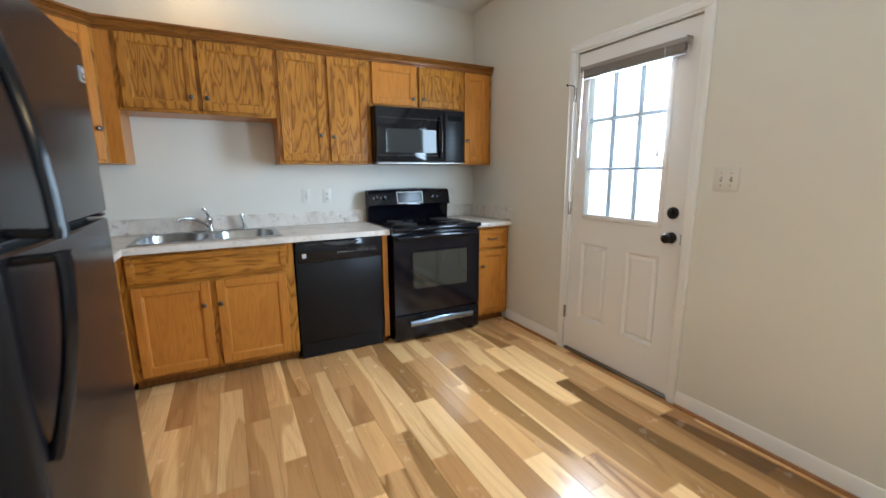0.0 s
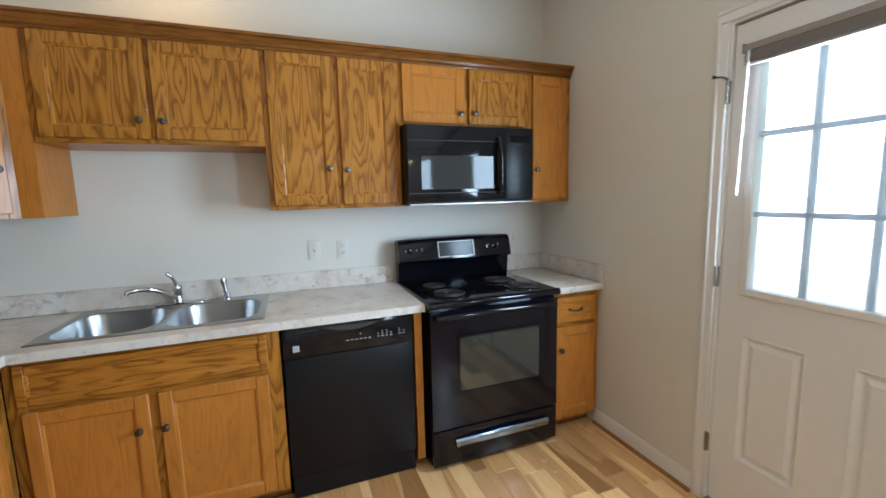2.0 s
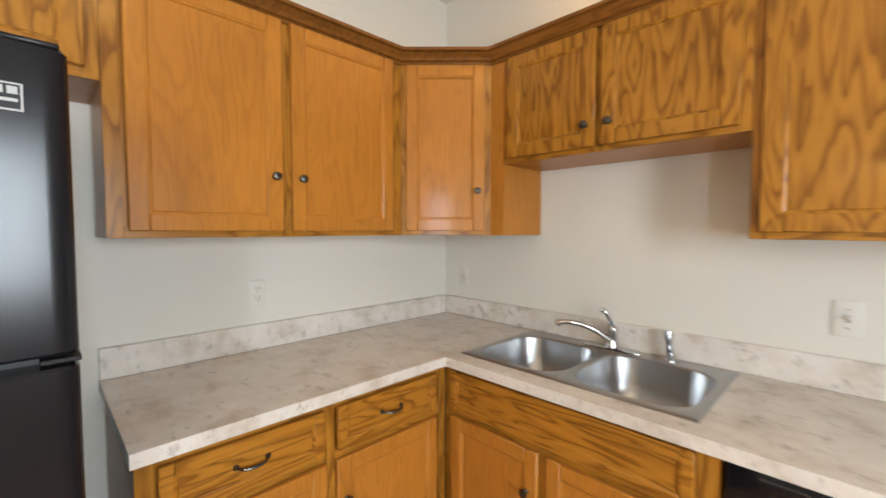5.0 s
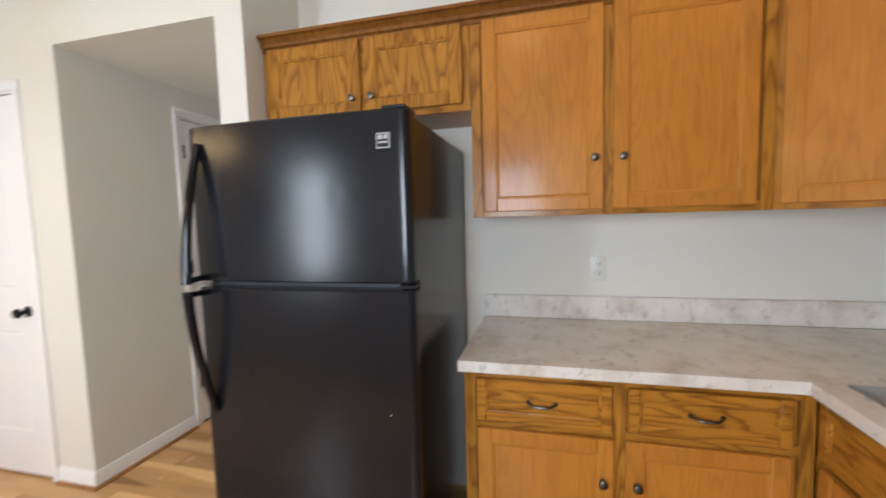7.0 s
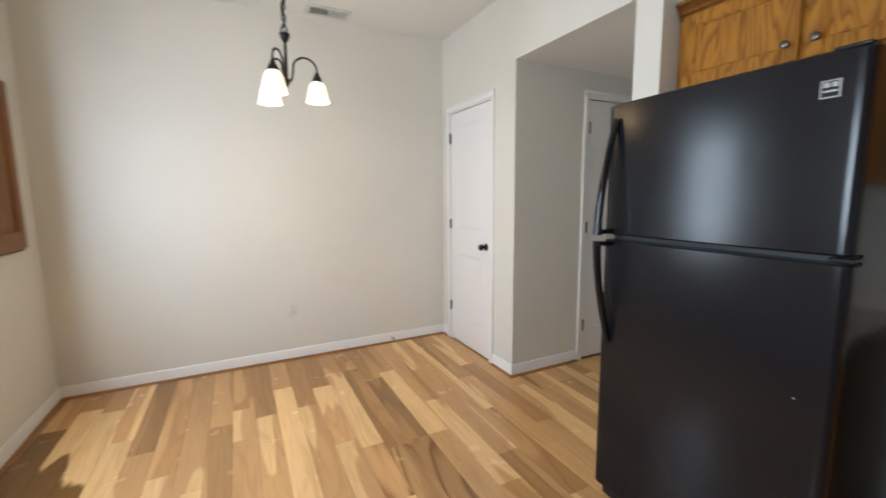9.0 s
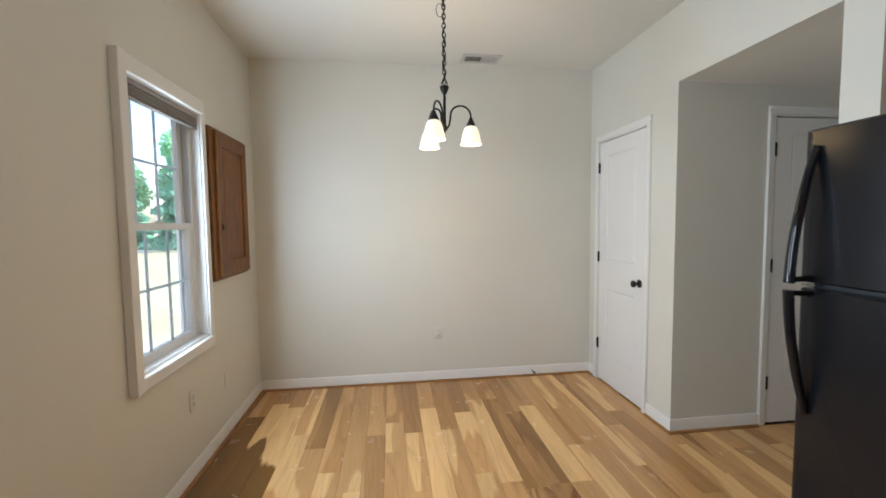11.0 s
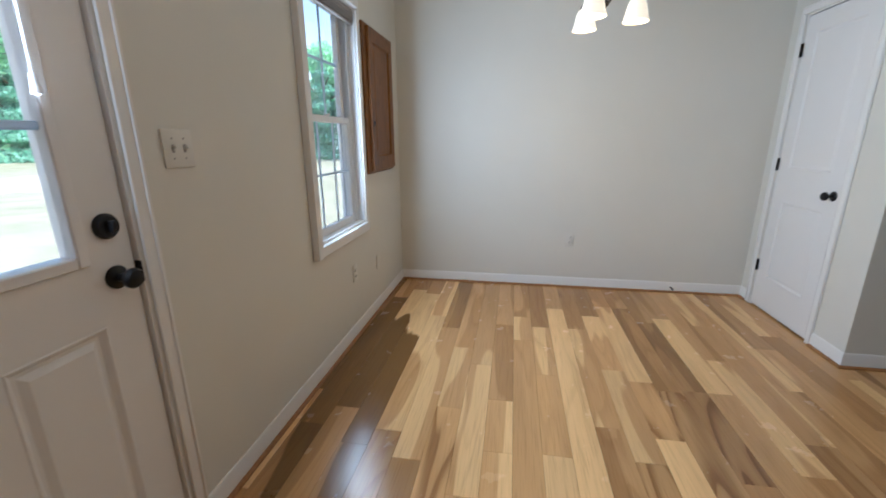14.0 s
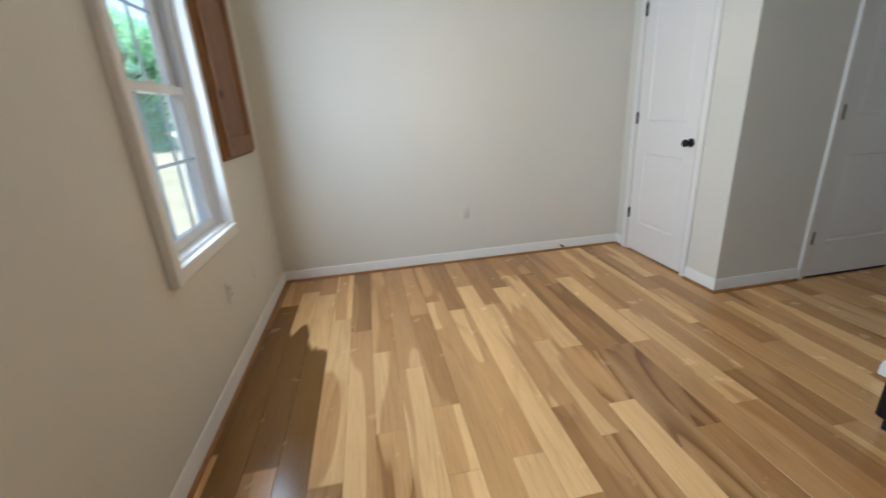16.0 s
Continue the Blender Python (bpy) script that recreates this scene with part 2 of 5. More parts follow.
HINGE = plain("grey_hinge_steel", (0.28, 0.26, 0.24), 0.4, 1.0)
PLATE = plain("white_plastic_plate", (0.69, 0.667, 0.605), 0.35)
SLOT = plain("dark_slot", (0.03, 0.03, 0.03), 0.6)
KEYPRINT = plain("faint_key_print", (0.018, 0.018, 0.018), 0.5)
INK = plain("pale_print", (0.42, 0.42, 0.42), 0.5)
VINYL = plain("white_vinyl", (0.80, 0.80, 0.80), 0.35)
BLIND = plain("taupe_blind_slats", (0.30, 0.27, 0.25), 0.5, bump=0.05)
GRILLE = plain("white_vinyl_glazing_bars", (0.74, 0.76, 0.80), 0.45)
through_vinyl = GRILLE.node_tree.nodes.new("ShaderNodeBsdfTranslucent")      # thin vinyl lets some daylight through
through_vinyl.inputs["Color"].default_value = (0.80, 0.88, 0.95, 1)
vinyl_sum = GRILLE.node_tree.nodes.new("ShaderNodeMixShader")
vinyl_sum.inputs[0].default_value = 0.65
GRILLE.node_tree.links.new(GRILLE.node_tree.nodes["Principled BSDF"].outputs[0], vinyl_sum.inputs[1])
GRILLE.node_tree.links.new(through_vinyl.outputs[0], vinyl_sum.inputs[2])
GRILLE.node_tree.links.new(vinyl_sum.outputs[0], GRILLE.node_tree.nodes["Material Output"].inputs["Surface"])
VENTW = plain("white_enamel_vent", (0.60, 0.575, 0.53), 0.45)
COIL = plain("burner_coil_iron", (0.025, 0.025, 0.027), 0.5, 0.3)
DRIP = plain("dark_drip_pan", (0.03, 0.03, 0.033), 0.22, 0.9)


def steel(name):
    m, nt, b = material(name)
    b.inputs["Metallic"].default_value = 1.0
    b.inputs["Base Color"].default_value = (0.42, 0.42, 0.42, 1)
    n = noise_fac(nt, coords(nt), 14, 3)
    nt.links.new(ramp(nt, n, [(0.3, (0.275, 0.275, 0.275)), (0.7, (0.30, 0.30, 0.30))]), b.inputs["Roughness"])
    return m


def laminate(name):
    """Pale marbled laminate with beige clouds, grey veins and small flecks."""
    m, nt, b = material(name)
    v = coords(nt)
    cloud = noise_fac(nt, v, 7, 6, 0.65)
    base = ramp(nt, cloud, [(0.28, (0.48, 0.41, 0.33)), (0.48, (0.66, 0.61, 0.55)), (0.7, (0.745, 0.71, 0.66))])
    vein = noise_fac(nt, coords(nt, (1.0, 1.6, 1.0)), 16, 6, 0.7)
    base = mixed(nt, base, ramp(nt, vein, [(0.34, (0.62, 0.60, 0.58)), (0.43, (1, 1, 1))]), 0.85, 'MULTIPLY')
    fleck = noise_fac(nt, v, 95, 3, 0.6)
    base = mixed(nt, base, ramp(nt, fleck, [(0.30, (0.62, 0.58, 0.54)), (0.38, (1, 1, 1))]), 0.6, 'MULTIPLY')
    nt.links.new(base, b.inputs["Base Color"])
    b.inputs["Roughness"].default_value = 0.3
    bumped(nt, b, fleck, 0.04, 0.0005)
    return m


def hickory(name, tone, other, split=0.10, figured=0.35, border=False):
    """Varnished hickory: a board tone, a wavy border to the other wood, some figure and fine pores.
    border: sapwood at the board's southern end, heartwood at the other, with a ragged line between."""
    m, nt, b = material(name)
    oi = nt.nodes.new("ShaderNodeObjectInfo")
    shade = ramp(nt, oi.outputs["Random"], [(0.0, (0.86, 0.85, 0.84)), (0.5, (1.0, 0.99, 0.97)), (1.0, (1.12, 1.11, 1.08))])
    vec = coords(nt, (6.0, 0.65, 1), 9.0)
    wave = noise_fac(nt, vec, 1.0, 2.5 if border else 1.0, 0.42)
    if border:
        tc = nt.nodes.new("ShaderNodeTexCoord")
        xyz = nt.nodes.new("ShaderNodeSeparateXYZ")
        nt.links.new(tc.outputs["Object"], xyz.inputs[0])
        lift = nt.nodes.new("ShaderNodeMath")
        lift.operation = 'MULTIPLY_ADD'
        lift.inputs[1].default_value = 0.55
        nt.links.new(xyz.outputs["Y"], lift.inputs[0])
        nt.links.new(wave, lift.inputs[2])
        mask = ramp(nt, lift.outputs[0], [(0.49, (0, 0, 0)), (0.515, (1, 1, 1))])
    else:
        mask = ramp(nt, wave, [(0.66 - split, (0, 0, 0)), (0.68 - split, (1, 1, 1))])
    base = mixed(nt, tone, other, mask)
    base = mixed(nt, base, shade, 1.0, 'MULTIPLY')
    fig = figure(nt, coords(nt, (5.0, 0.55, 1), 4.0), 11.0, 0.3, 1.5)
    fig = mixed(nt, (0.66, 0.59, 0.52) if figured < 0.9 else (0.50, 0.42, 0.34), (1, 1, 1), fig)
    some = ramp(nt, noise_fac(nt, coords(nt, (3, 0.7, 1), 5.0), 1.0, 2), [(0.42, (figured if figured > 0.9 else 0.10 * figured, ) * 3), (0.62, (figured, ) * 3)])
    base = mixed(nt, base, fig, some, 'MULTIPLY')
    drift = noise_fac(nt, coords(nt, (9, 0.8, 1), 6.0), 1.0, 3)
    base = mixed(nt, base, ramp(nt, drift, [(0.3, (0.86, 0.83, 0.79)), (0.7, (1.05, 1.05, 1.04))]), 0.7, 'MULTIPLY')
    pores = noise_fac(nt, coords(nt, (190, 5, 1), 4.0), 1.0, 3)
    base = mixed(nt, base, ramp(nt, pores, [(0.3, (0.74, 0.69, 0.63)), (0.5, (1, 1, 1))]), 0.6, 'MULTIPLY')
    nt.links.new(base, b.inputs["Base Color"])
    rough = noise_fac(nt, coords(nt, (1, 1, 1), 3.0), 9, 3)
    nt.links.new(ramp(nt, rough, [(0.3, (0.18, 0.18, 0.18)), (0.7, (0.28, 0.28, 0.28))]), b.inputs["Roughness"])
    bumped(nt, b, pores, 0.08, 0.0006)
    return m


def clear_glass(name):
    m, nt, b = material(name)
    b.inputs["Base Color"].default_value = (1, 1, 1, 1)
    b.inputs["Roughness"].default_value = 0.0
    b.inputs["IOR"].default_value = 1.45
    b.inputs["Transmission Weight"].default_value = 1.0
    return m


def glowing(name, colour, strength, base=(0.9, 0.88, 0.82)):
    m, nt, b = material(name)
    b.inputs["Base Color"].default_value = (*base, 1)
    b.inputs["Roughness"].default_value = 0.35
    b.inputs["Emission Color"].default_value = (*colour, 1)
    b.inputs["Emission Strength"].default_value = strength
    return m


def ground_mix(name, a, b_, c, scale):
    m, nt, b = material(name)
    v = coords(nt)
    base = ramp(nt, noise_fac(nt, v, scale, 5, 0.65), [(0.3, a), (0.5, b_), (0.7, c)])
    base = mixed(nt, base, ramp(nt, noise_fac(nt, v, 0.12, 3), [(0.3, (0.8, 0.8, 0.7)), (0.7, (1.1, 1.1, 1.1))]), 0.8, 'MULTIPLY')
    nt.links.new(base, b.inputs["Base Color"])
    b.inputs["Roughness"].default_value = 0.9
    bumped(nt, b, noise_fac(nt, v, scale * 6, 3), 0.5, 0.02)
    return m


def leaves(name, a, b_):
    """Leaves that let some of the sun through."""
    m, nt, b = material(name)
    g = nt.nodes.new("ShaderNodeNewGeometry")
    col = ramp(nt, g.outputs["Random Per Island"], [(0.0, a), (1.0, b_)])
    nt.links.new(col, b.inputs["Base Color"])
    b.inputs["Roughness"].default_value = 0.6
    tr = nt.nodes.new("ShaderNodeBsdfTranslucent")
    nt.links.new(col, tr.inputs["Color"])
    both = nt.nodes.new("ShaderNodeAddShader")
    nt.links.new(b.outputs[0], both.inputs[0])
    nt.links.new(tr.outputs[0], both.inputs[1])
    nt.links.new(both.outputs[0], nt.nodes["Material Output"].inputs["Surface"])
    return m


SIDING = painted("white_lap_siding", (0.78, 0.78, 0.76), 0.5, 0.05, 0.1, 20)
STEEL = steel("brushed_steel")
LAMINATE = laminate("marbled_laminate")
# the dark heartwood tone also holds the shade along the window wall
PALE, TAN, MID, BROWN, SHADED_HEART = (0.83, 0.525, 0.24), (0.62, 0.350, 0.142), (0.47, 0.246, 0.092), (0.345, 0.18, 0.062), (0.19, 0.092, 0.024)
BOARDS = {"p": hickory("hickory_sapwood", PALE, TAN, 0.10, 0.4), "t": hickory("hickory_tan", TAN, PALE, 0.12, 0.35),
          "m": hickory("hickory_brown", MID, TAN, 0.12, 0.45), "d": hickory("hickory_shaded_heartwood", SHADED_HEART, MID, 0.10, 0.4),
          "b": hickory("hickory_dark_brown", BROWN, MID, 0.14, 0.6), "s": hickory("hickory_sap_and_heart", PALE, SHADED_HEART, border=True), "f": hickory("hickory_figured", MID, TAN, 0.2, 1.0),
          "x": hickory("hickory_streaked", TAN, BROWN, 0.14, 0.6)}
GLASS = clear_glass("window_glass")
SHADE = glowing("lit_opal_glass", (1.0, 0.84, 0.60), 0.30, (0.66, 0.58, 0.46))
DOME = glowing("lit_ceiling_dome_glass", (1.0, 0.68, 0.33), 3.1)
LENS = glowing("lit_downlight_lens", (1.0, 0.66, 0.26), 14.0)
LAWN = ground_mix("dry_lawn", (0.23, 0.235, 0.155), (0.31, 0.31, 0.215), (0.41, 0.395, 0.30), 0.7)
GRAVEL = ground_mix("pale_gravel", (0.40, 0.37, 0.33), (0.48, 0.45, 0.40), (0.55, 0.52, 0.47), 5)
BARK = ground_mix("bark", (0.07, 0.05, 0.035), (0.10, 0.075, 0.055), (0.15, 0.115, 0.085), 6)
LEAF_A = leaves("broad_leaves", (0.14, 0.27, 0.17), (0.32, 0.50, 0.34))
LEAF_B = leaves("pine_needles", (0.10, 0.21, 0.16), (0.20, 0.38, 0.29))

# ---- plan, in metres ----
EAST, NORTH, SOUTH, WEST, KITCH = 2.90, 3.90, -0.99, -0.078, -0.51
TOP, HALL_TOP = 2.795, 2.315
HALL0, HALL1, STUB = 0.155, 1.118, 1.262
D0, D1, DTOP = 1.715, 2.562, 2.128          # entry door opening
W0, W1, WZ0, WZ1 = -0.055, 0.685, 0.748, 2.10   # window opening
C0, C1, CTOP = -0.832, -0.160, 2.122         # closet door opening
H0, H1 = -1.55, -0.785                       # hall door opening, along x


def structure(name, bm, material_, label, category="wall"):
    return tagged(part(name, bm, material_, smooth=False), label, category, "", "structure")


structure("wall_north", boxed(KITCH - 0.16, EAST, NORTH, NORTH + 0.16, 0, TOP), WALL, "cream painted plaster kitchen wall behind the cabinets")
structure("wall_east", slab([SOUTH - 0.16, W0, W1, D0, D1, NORTH + 0.16], [0, WZ0, WZ1, DTOP, TOP],
                            lambda i, j: not (i == 1 and j == 1) and not (i == 3 and j < 3), EAST, EAST + 0.16, "yzx"), WALL,
          "cream painted wall with the entry door and window")
structure("wall_south", boxed(WEST - 0.12, EAST, SOUTH - 0.16, SOUTH, 0, TOP), WALL, "cream painted blank wall of the dining end")
structure("wall_west", slab([SOUTH, C0, C1, HALL0, HALL1], [0, CTOP, HALL_TOP, TOP],
                            lambda i, j: not (i == 1 and j == 0) and not (i == 3 and j < 2), WEST - 0.12, WEST, "yzx"), WALL,
          "cream painted wall with closet door and hall opening")
structure("wall_hall_north", boxed(-2.2, WEST, HALL1, STUB, 0, TOP), WALL, "cream painted stub wall beside the refrigerator")
structure("wall_kitchen_west", boxed(KITCH - 0.16, KITCH, STUB, NORTH, 0, TOP), WALL, "cream painted kitchen wall behind counter and refrigerator")
structure("wall_hall_south", slab([-2.2, H0, H1, WEST - 0.12], [0, 2.122, HALL_TOP],
                                  lambda i, j: not (i == 1 and j == 0), HALL0 - 0.12, HALL0, "xzy"), WALL, "cream painted hall wall with a white door")
structure("wall_hall_end", boxed(-2.32, -2.2, HALL0, HALL1, 0, HALL_TOP), WALL, "cream painted end wall of the short hall")
structure("wall_closet_south", boxed(-2.32, WEST - 0.12, SOUTH - 0.16, SOUTH, 0, TOP), WALL, "cream painted wall closing the closet")
structure("wall_closet_west", boxed(-2.32, -2.2, SOUTH, HALL0 - 0.12, 0, HALL_TOP), WALL, "cream painted side wall of the closet")
structure("ceiling_closet", boxed(-2.32, WEST - 0.12, SOUTH, HALL0 - 0.121, HALL_TOP, HALL_TOP + 0.1), CEIL, "off-white closet ceiling", "ceiling")
structure("ceiling", boxed(KITCH - 0.16, EAST + 0.16, SOUTH - 0.16, NORTH + 0.16, TOP, TOP + 0.12), CEIL, "off-white painted plaster ceiling", "ceiling")
structure("ceiling_hall", boxed(-2.32, WEST - 0.12, HALL0 - 0.12, HALL1, HALL_TOP, HALL_TOP + 0.1), CEIL, "off-white lowered hall ceiling", "ceiling")
floor = structure("floor", boxed(-2.32, EAST + 0.16, SOUTH - 0.16, NORTH + 0.16, -0.10, -0.012), SLOT, "varnished hickory plank floor in mixed tones", "floor")


def run_of_trim(name, pts, prof, material_, label):
    """Sweep a profile of (out, up) along level points; out is to the right of the way."""
    bm = bmesh.new()
    rings = []
    n = len(pts)
    for i, p in enumerate(pts):
        p = Vector(p)
        a = (p - Vector(pts[i - 1])).normalized() if i else None
        b = (Vector(pts[i + 1]) - p).normalized() if i < n - 1 else None
        na = Vector((a.y, -a.x)) if a else None
        nb = Vector((b.y, -b.x)) if b else None
        if na and nb:
            mid = (na + nb).normalized()
            mid = mid / max(0.3, mid.dot(na))
        else:
            mid = na or nb
        rings.append([(p.x + mid.x * o, p.y + mid.y * o, h) for o, h in prof])
    loft(bm, rings)
    return tagged(part(name, bm, material_), label, "trim", "", "structure")


BASE_PROF = [(0, 0.0), (0.012, 0.0), (0.012, 0.066), (0.009, 0.076), (0.009, 0.082), (0.004, 0.092), (0, 0.092)]
SHOE_PROF = [(0.012, 0.0), (0.027, 0.0), (0.026, 0.007), (0.021, 0.013), (0.012, 0.016)]
CAS = 0.057
for run in ([(EAST, 3.29), (EAST, D1 + CAS)], [(EAST, D0 - CAS), (EAST, SOUTH), (WEST, SOUTH), (WEST, C0 - CAS)],
            [(WEST, C1 + CAS), (WEST, HALL0), (H1 + CAS, HALL0)], [(-2.2, HALL1), (WEST, HALL1), (WEST, STUB)]):
    run_of_trim("baseboard", run, BASE_PROF, TRIM, "white painted moulded baseboard along the wall")
    run_of_trim("trim", run, SHOE_PROF, SHOE, "brown stained quarter round shoe moulding at the floor")


def casing_set(parent, w, h, label="white painted moulded door casing"):
    """Casing in local coordinates round an opening of width w and height h; the wall face is at y = 0, room towards -y."""
    for x0, x1, s in ((-CAS, -0.004, 1), (w + 0.004, w + CAS, -1)):
        bm = boxed(x0, x1, -0.010, 0.0, 0, h + 0.004, b=0.003)
        box(bm, (x0 + 0.004) if s > 0 else x1 - 0.018, (x0 + 0.018) if s > 0 else x1 - 0.004, -0.015, -0.008, 0.002, h + 0.014, b=0.003)
        part("casing", bm, TRIM, parent, label)
    bm = boxed(-CAS, w + CAS, -0.0098, 0.0, h + 0.005, h + CAS, b=0.003)
    box(bm, -CAS + 0.004, w + CAS - 0.004, -0.0148, -0.008, h + CAS - 0.018, h + CAS - 0.004, b=0.003)
    part("casing", bm, TRIM, parent, label)


def jamb_set(parent, w, h, depth):
    bm = boxed(0, 0.008, 0.001, depth, 0, h - 0.008)
    box(bm, w - 0.008, w, 0.001, depth, 0, h - 0.008)
    box(bm, 0, w, 0.001, depth, h - 0.008, h)
    part("jamb", bm, TRIM, parent)


def moulded_panel(bm, x0, x1, z0, z1, y, w=0.022, sink=0.007):
    """A pressed panel: an inset ring that sinks, then a raised field."""
    prof = [(0.0, 0.0), (0.003, 0.002), (w * 0.16, 0.0), (w * 0.42, -sink), (w * 0.62, -sink), (w, -0.0025)]
    rings = [[(a, y - d, c) for a, c in ((x0 + o, z0 + o), (x1 - o, z0 + o), (x1 - o, z1 - o), (x0 + o, z1 - o))] for o, d in prof]
    loft(bm, rings, False, True)


def hinge(parent, x, z, mat, y=0.0):
    bm = boxed(x - 0.013, x + 0.013, y - 0.003, y, z - 0.045, z + 0.045, b=0.001)
    tube(bm, [(x, y - 0.007, z - 0.045), (x, y - 0.007, z + 0.045)], 0.006, seg=8)
    return part("hinge", bm, mat, parent)


def round_knob(parent, x, y, z, mat, scale=1.0):
    """Door knob whose axis runs along -y."""
    m = Matrix.Translation((x, y, z)) @ pose(0, 0, 0, 90, 0, 0) @ Matrix.Scale(scale, 4)
    prof = [(0.0, 0.0), (0.032, 0.0), (0.032, 0.005), (0.024, 0.010), (0.012, 0.013), (0.011, 0.030), (0.018, 0.036), (0.027, 0.046),
            (0.028, 0.056), (0.022, 0.065), (0.010, 0.068), (0.0, 0.068)]
    return part("knob", lathe(bmesh.new(), prof, m), mat, parent)


# ---- entry door: local x runs south along the wall, y into the wall ----
ENTRY = pose(EAST, D1, 0, 0, 0, -90)
entry = thing("door_1", ENTRY, "white half-glazed steel entry door with nine lites, closed", "door", "", "structure")
dw, dh = D1 - D0, DTOP
casing_set(entry, dw, dh)
jamb_set(entry, dw, dh, 0.16)
gx0, gx1, gz0, gz1 = 0.112, 0.690, 1.034, 1.985      # glazed opening
bm = slab([0.011, gx0, 0.345, 0.484, gx1, 0.718, dw - 0.014], [0.022, 0.276, 0.842, gz0, gz1, dh - 0.017],
          lambda i, j: not (j == 3 and i in (1, 2, 3)) and not (j == 1 and i in (1, 3, 4)), 0.016, 0.058, "xzy")
leaf = part("door_leaf", bm, DOORW, entry, smooth=False)
for x0, x1 in ((0.112, 0.345), (0.484, 0.718)):
    bm = bmesh.new()
    moulded_panel(bm, x0, x1, 0.276, 0.842, 0.016, 0.044, 0.012)
    part("panel", bm, DOORW, leaf, smooth=False)
for x0, x1, z0, z1 in ((gx0 - 0.022, gx0 + 0.008, gz0 - 0.022, gz1 + 0.022), (gx1 - 0.008, gx1 + 0.022, gz0 - 0.022, gz1 + 0.022),
                       (gx0 + 0.0082, gx1 - 0.0082, gz0 - 0.022, gz0 + 0.008), (gx0 + 0.0082, gx1 - 0.0082, gz1 - 0.008, gz1 + 0.022)):
    part("glazing_bead", boxed(x0, x1, 0.006, 0.064, z0, z1, b=0.004), DOORW, leaf)
for k in (1, 2):
    x = gx0 + (gx1 - gx0) * k / 3
    part("muntin", boxed(x - 0.010, x + 0.010, 0.022, 0.052, gz0, gz1, b=0.004), GRILLE, leaf, "white vinyl glazing bar")
    z = gz0 + (gz1 - gz0) * k / 3
    part("muntin", boxed(gx0, gx1, 0.0225, 0.0515, z - 0.010, z + 0.010, b=0.004), GRILLE, leaf, "white vinyl glazing bar")
pane = part("pane", boxed(gx0, gx1, 0.035, 0.039, gz0, gz1), GLASS, leaf, "clear glass", smooth=False)
pane.visible_shadow = False
for z in (1.853, 1.076, 0.298):
    hinge(entry, 0.0, z, HINGE, 0.0)
bm = tube(bmesh.new(), [(0.0, -0.008, 1.905), (0.0, -0.03, 1.912), (-0.02, -0.055, 1.915)], 0.004)
lathe(bm, [(0.0, -0.006), (0.007, -0.006), (0.007, 0.006), (0.0, 0.006)], Matrix.Translation((-0.022, -0.058, 1.915)))
part("door_stop", bm, BRONZE, entry, "small hinge-pin door stop")
round_knob(entry, D1 - 1.788, 0.016, 0.962, BRONZE)
m = Matrix.Translation((D1 - 1.790, 0.016, 1.102)) @ pose(0, 0, 0, 90)
db = part("deadbolt", lathe(bmesh.new(), [(0, 0), (0.034, 0), (0.034, 0.008), (0.028, 0.016), (0, 0.017)], m), BRONZE, entry)
part("thumb_turn", boxed(D1 - 1.795, D1 - 1.785, -0.018, 0.0, 1.086, 1.118, b=0.003), BRONZE, db)
part("strike_plate", boxed(dw - 0.0095, dw - 0.0075, -0.002, 0.02, 0.93, 0.99), BRONZE, entry)
for x0, x1, z0, z1 in ((0.008, 0.026, 0.02, dh - 0.026), (dw - 0.026, dw - 0.008, 0.02, dh - 0.026), (0.008, dw - 0.008, dh - 0.026, dh - 0.008)):
    part("weatherstrip", boxed(x0, x1, 0.0585, 0.072, z0, z1, b=0.002), BLACK_MATT, entry, "dark rubber weatherstrip")
part("threshold", boxed(0.0, dw, 0.0, 0.15, 0.0, 0.018, b=0.004), HINGE, entry, "grey metal door threshold")

# Raised blind over the entry door's glass
blind = thing("door_blind", pose(EAST, D1, 0, 0, 0, -90), "taupe mini blind raised above the door glass", "blind")
part("headrail", boxed(0.075, 0.786, -0.036, -0.008, 1.985, 2.012, b=0.003), BLIND, blind)
for k in range(9):
    z = 1.981 - 0.0042 * k
    part("slat", boxed(0.079 + random.uniform(0, 0.004), 0.782 + random.uniform(-0.004, 0), -0.037 + random.uniform(-0.002, 0.002), -0.010, z - 0.0012, z + 0.0012), BLIND, blind, smooth=False)
part("bottom_rail", boxed(0.079, 0.782, -0.036, -0.010, 1.931, 1.943, b=0.003), BLIND, blind)
part("bracket", boxed(0.071, 0.0748, -0.038, 0.016, 1.98, 2.018, b=0.001), BLIND, blind)
part("bracket", boxed(0.7864, 0.790, -0.038, 0.016, 1.98, 2.018, b=0.001), BLIND, blind)
part("tilt_wand", tube(bmesh.new(), [(0.10, -0.040, 1.985), (0.097, -0.042, 1.80), (0.088, -0.042, 1.43)], 0.004), VINYL, blind, "clear plastic tilt wand")
part("lift_cord", tube(bmesh.new(), [(0.672, -0.036, 1.985), (0.668, -0.022, 1.70), (0.664, -0.020, 1.455)], 0.0026, seg=6), VINYL, blind)
part("cord_tassel", lathe(bmesh.new(), [(0.0, 0.024), (0.006, 0.020), (0.010, -0.020), (0.0, -0.024)], Matrix.Translation((0.664, -0.020, 1.435)), 12), VINYL, blind)


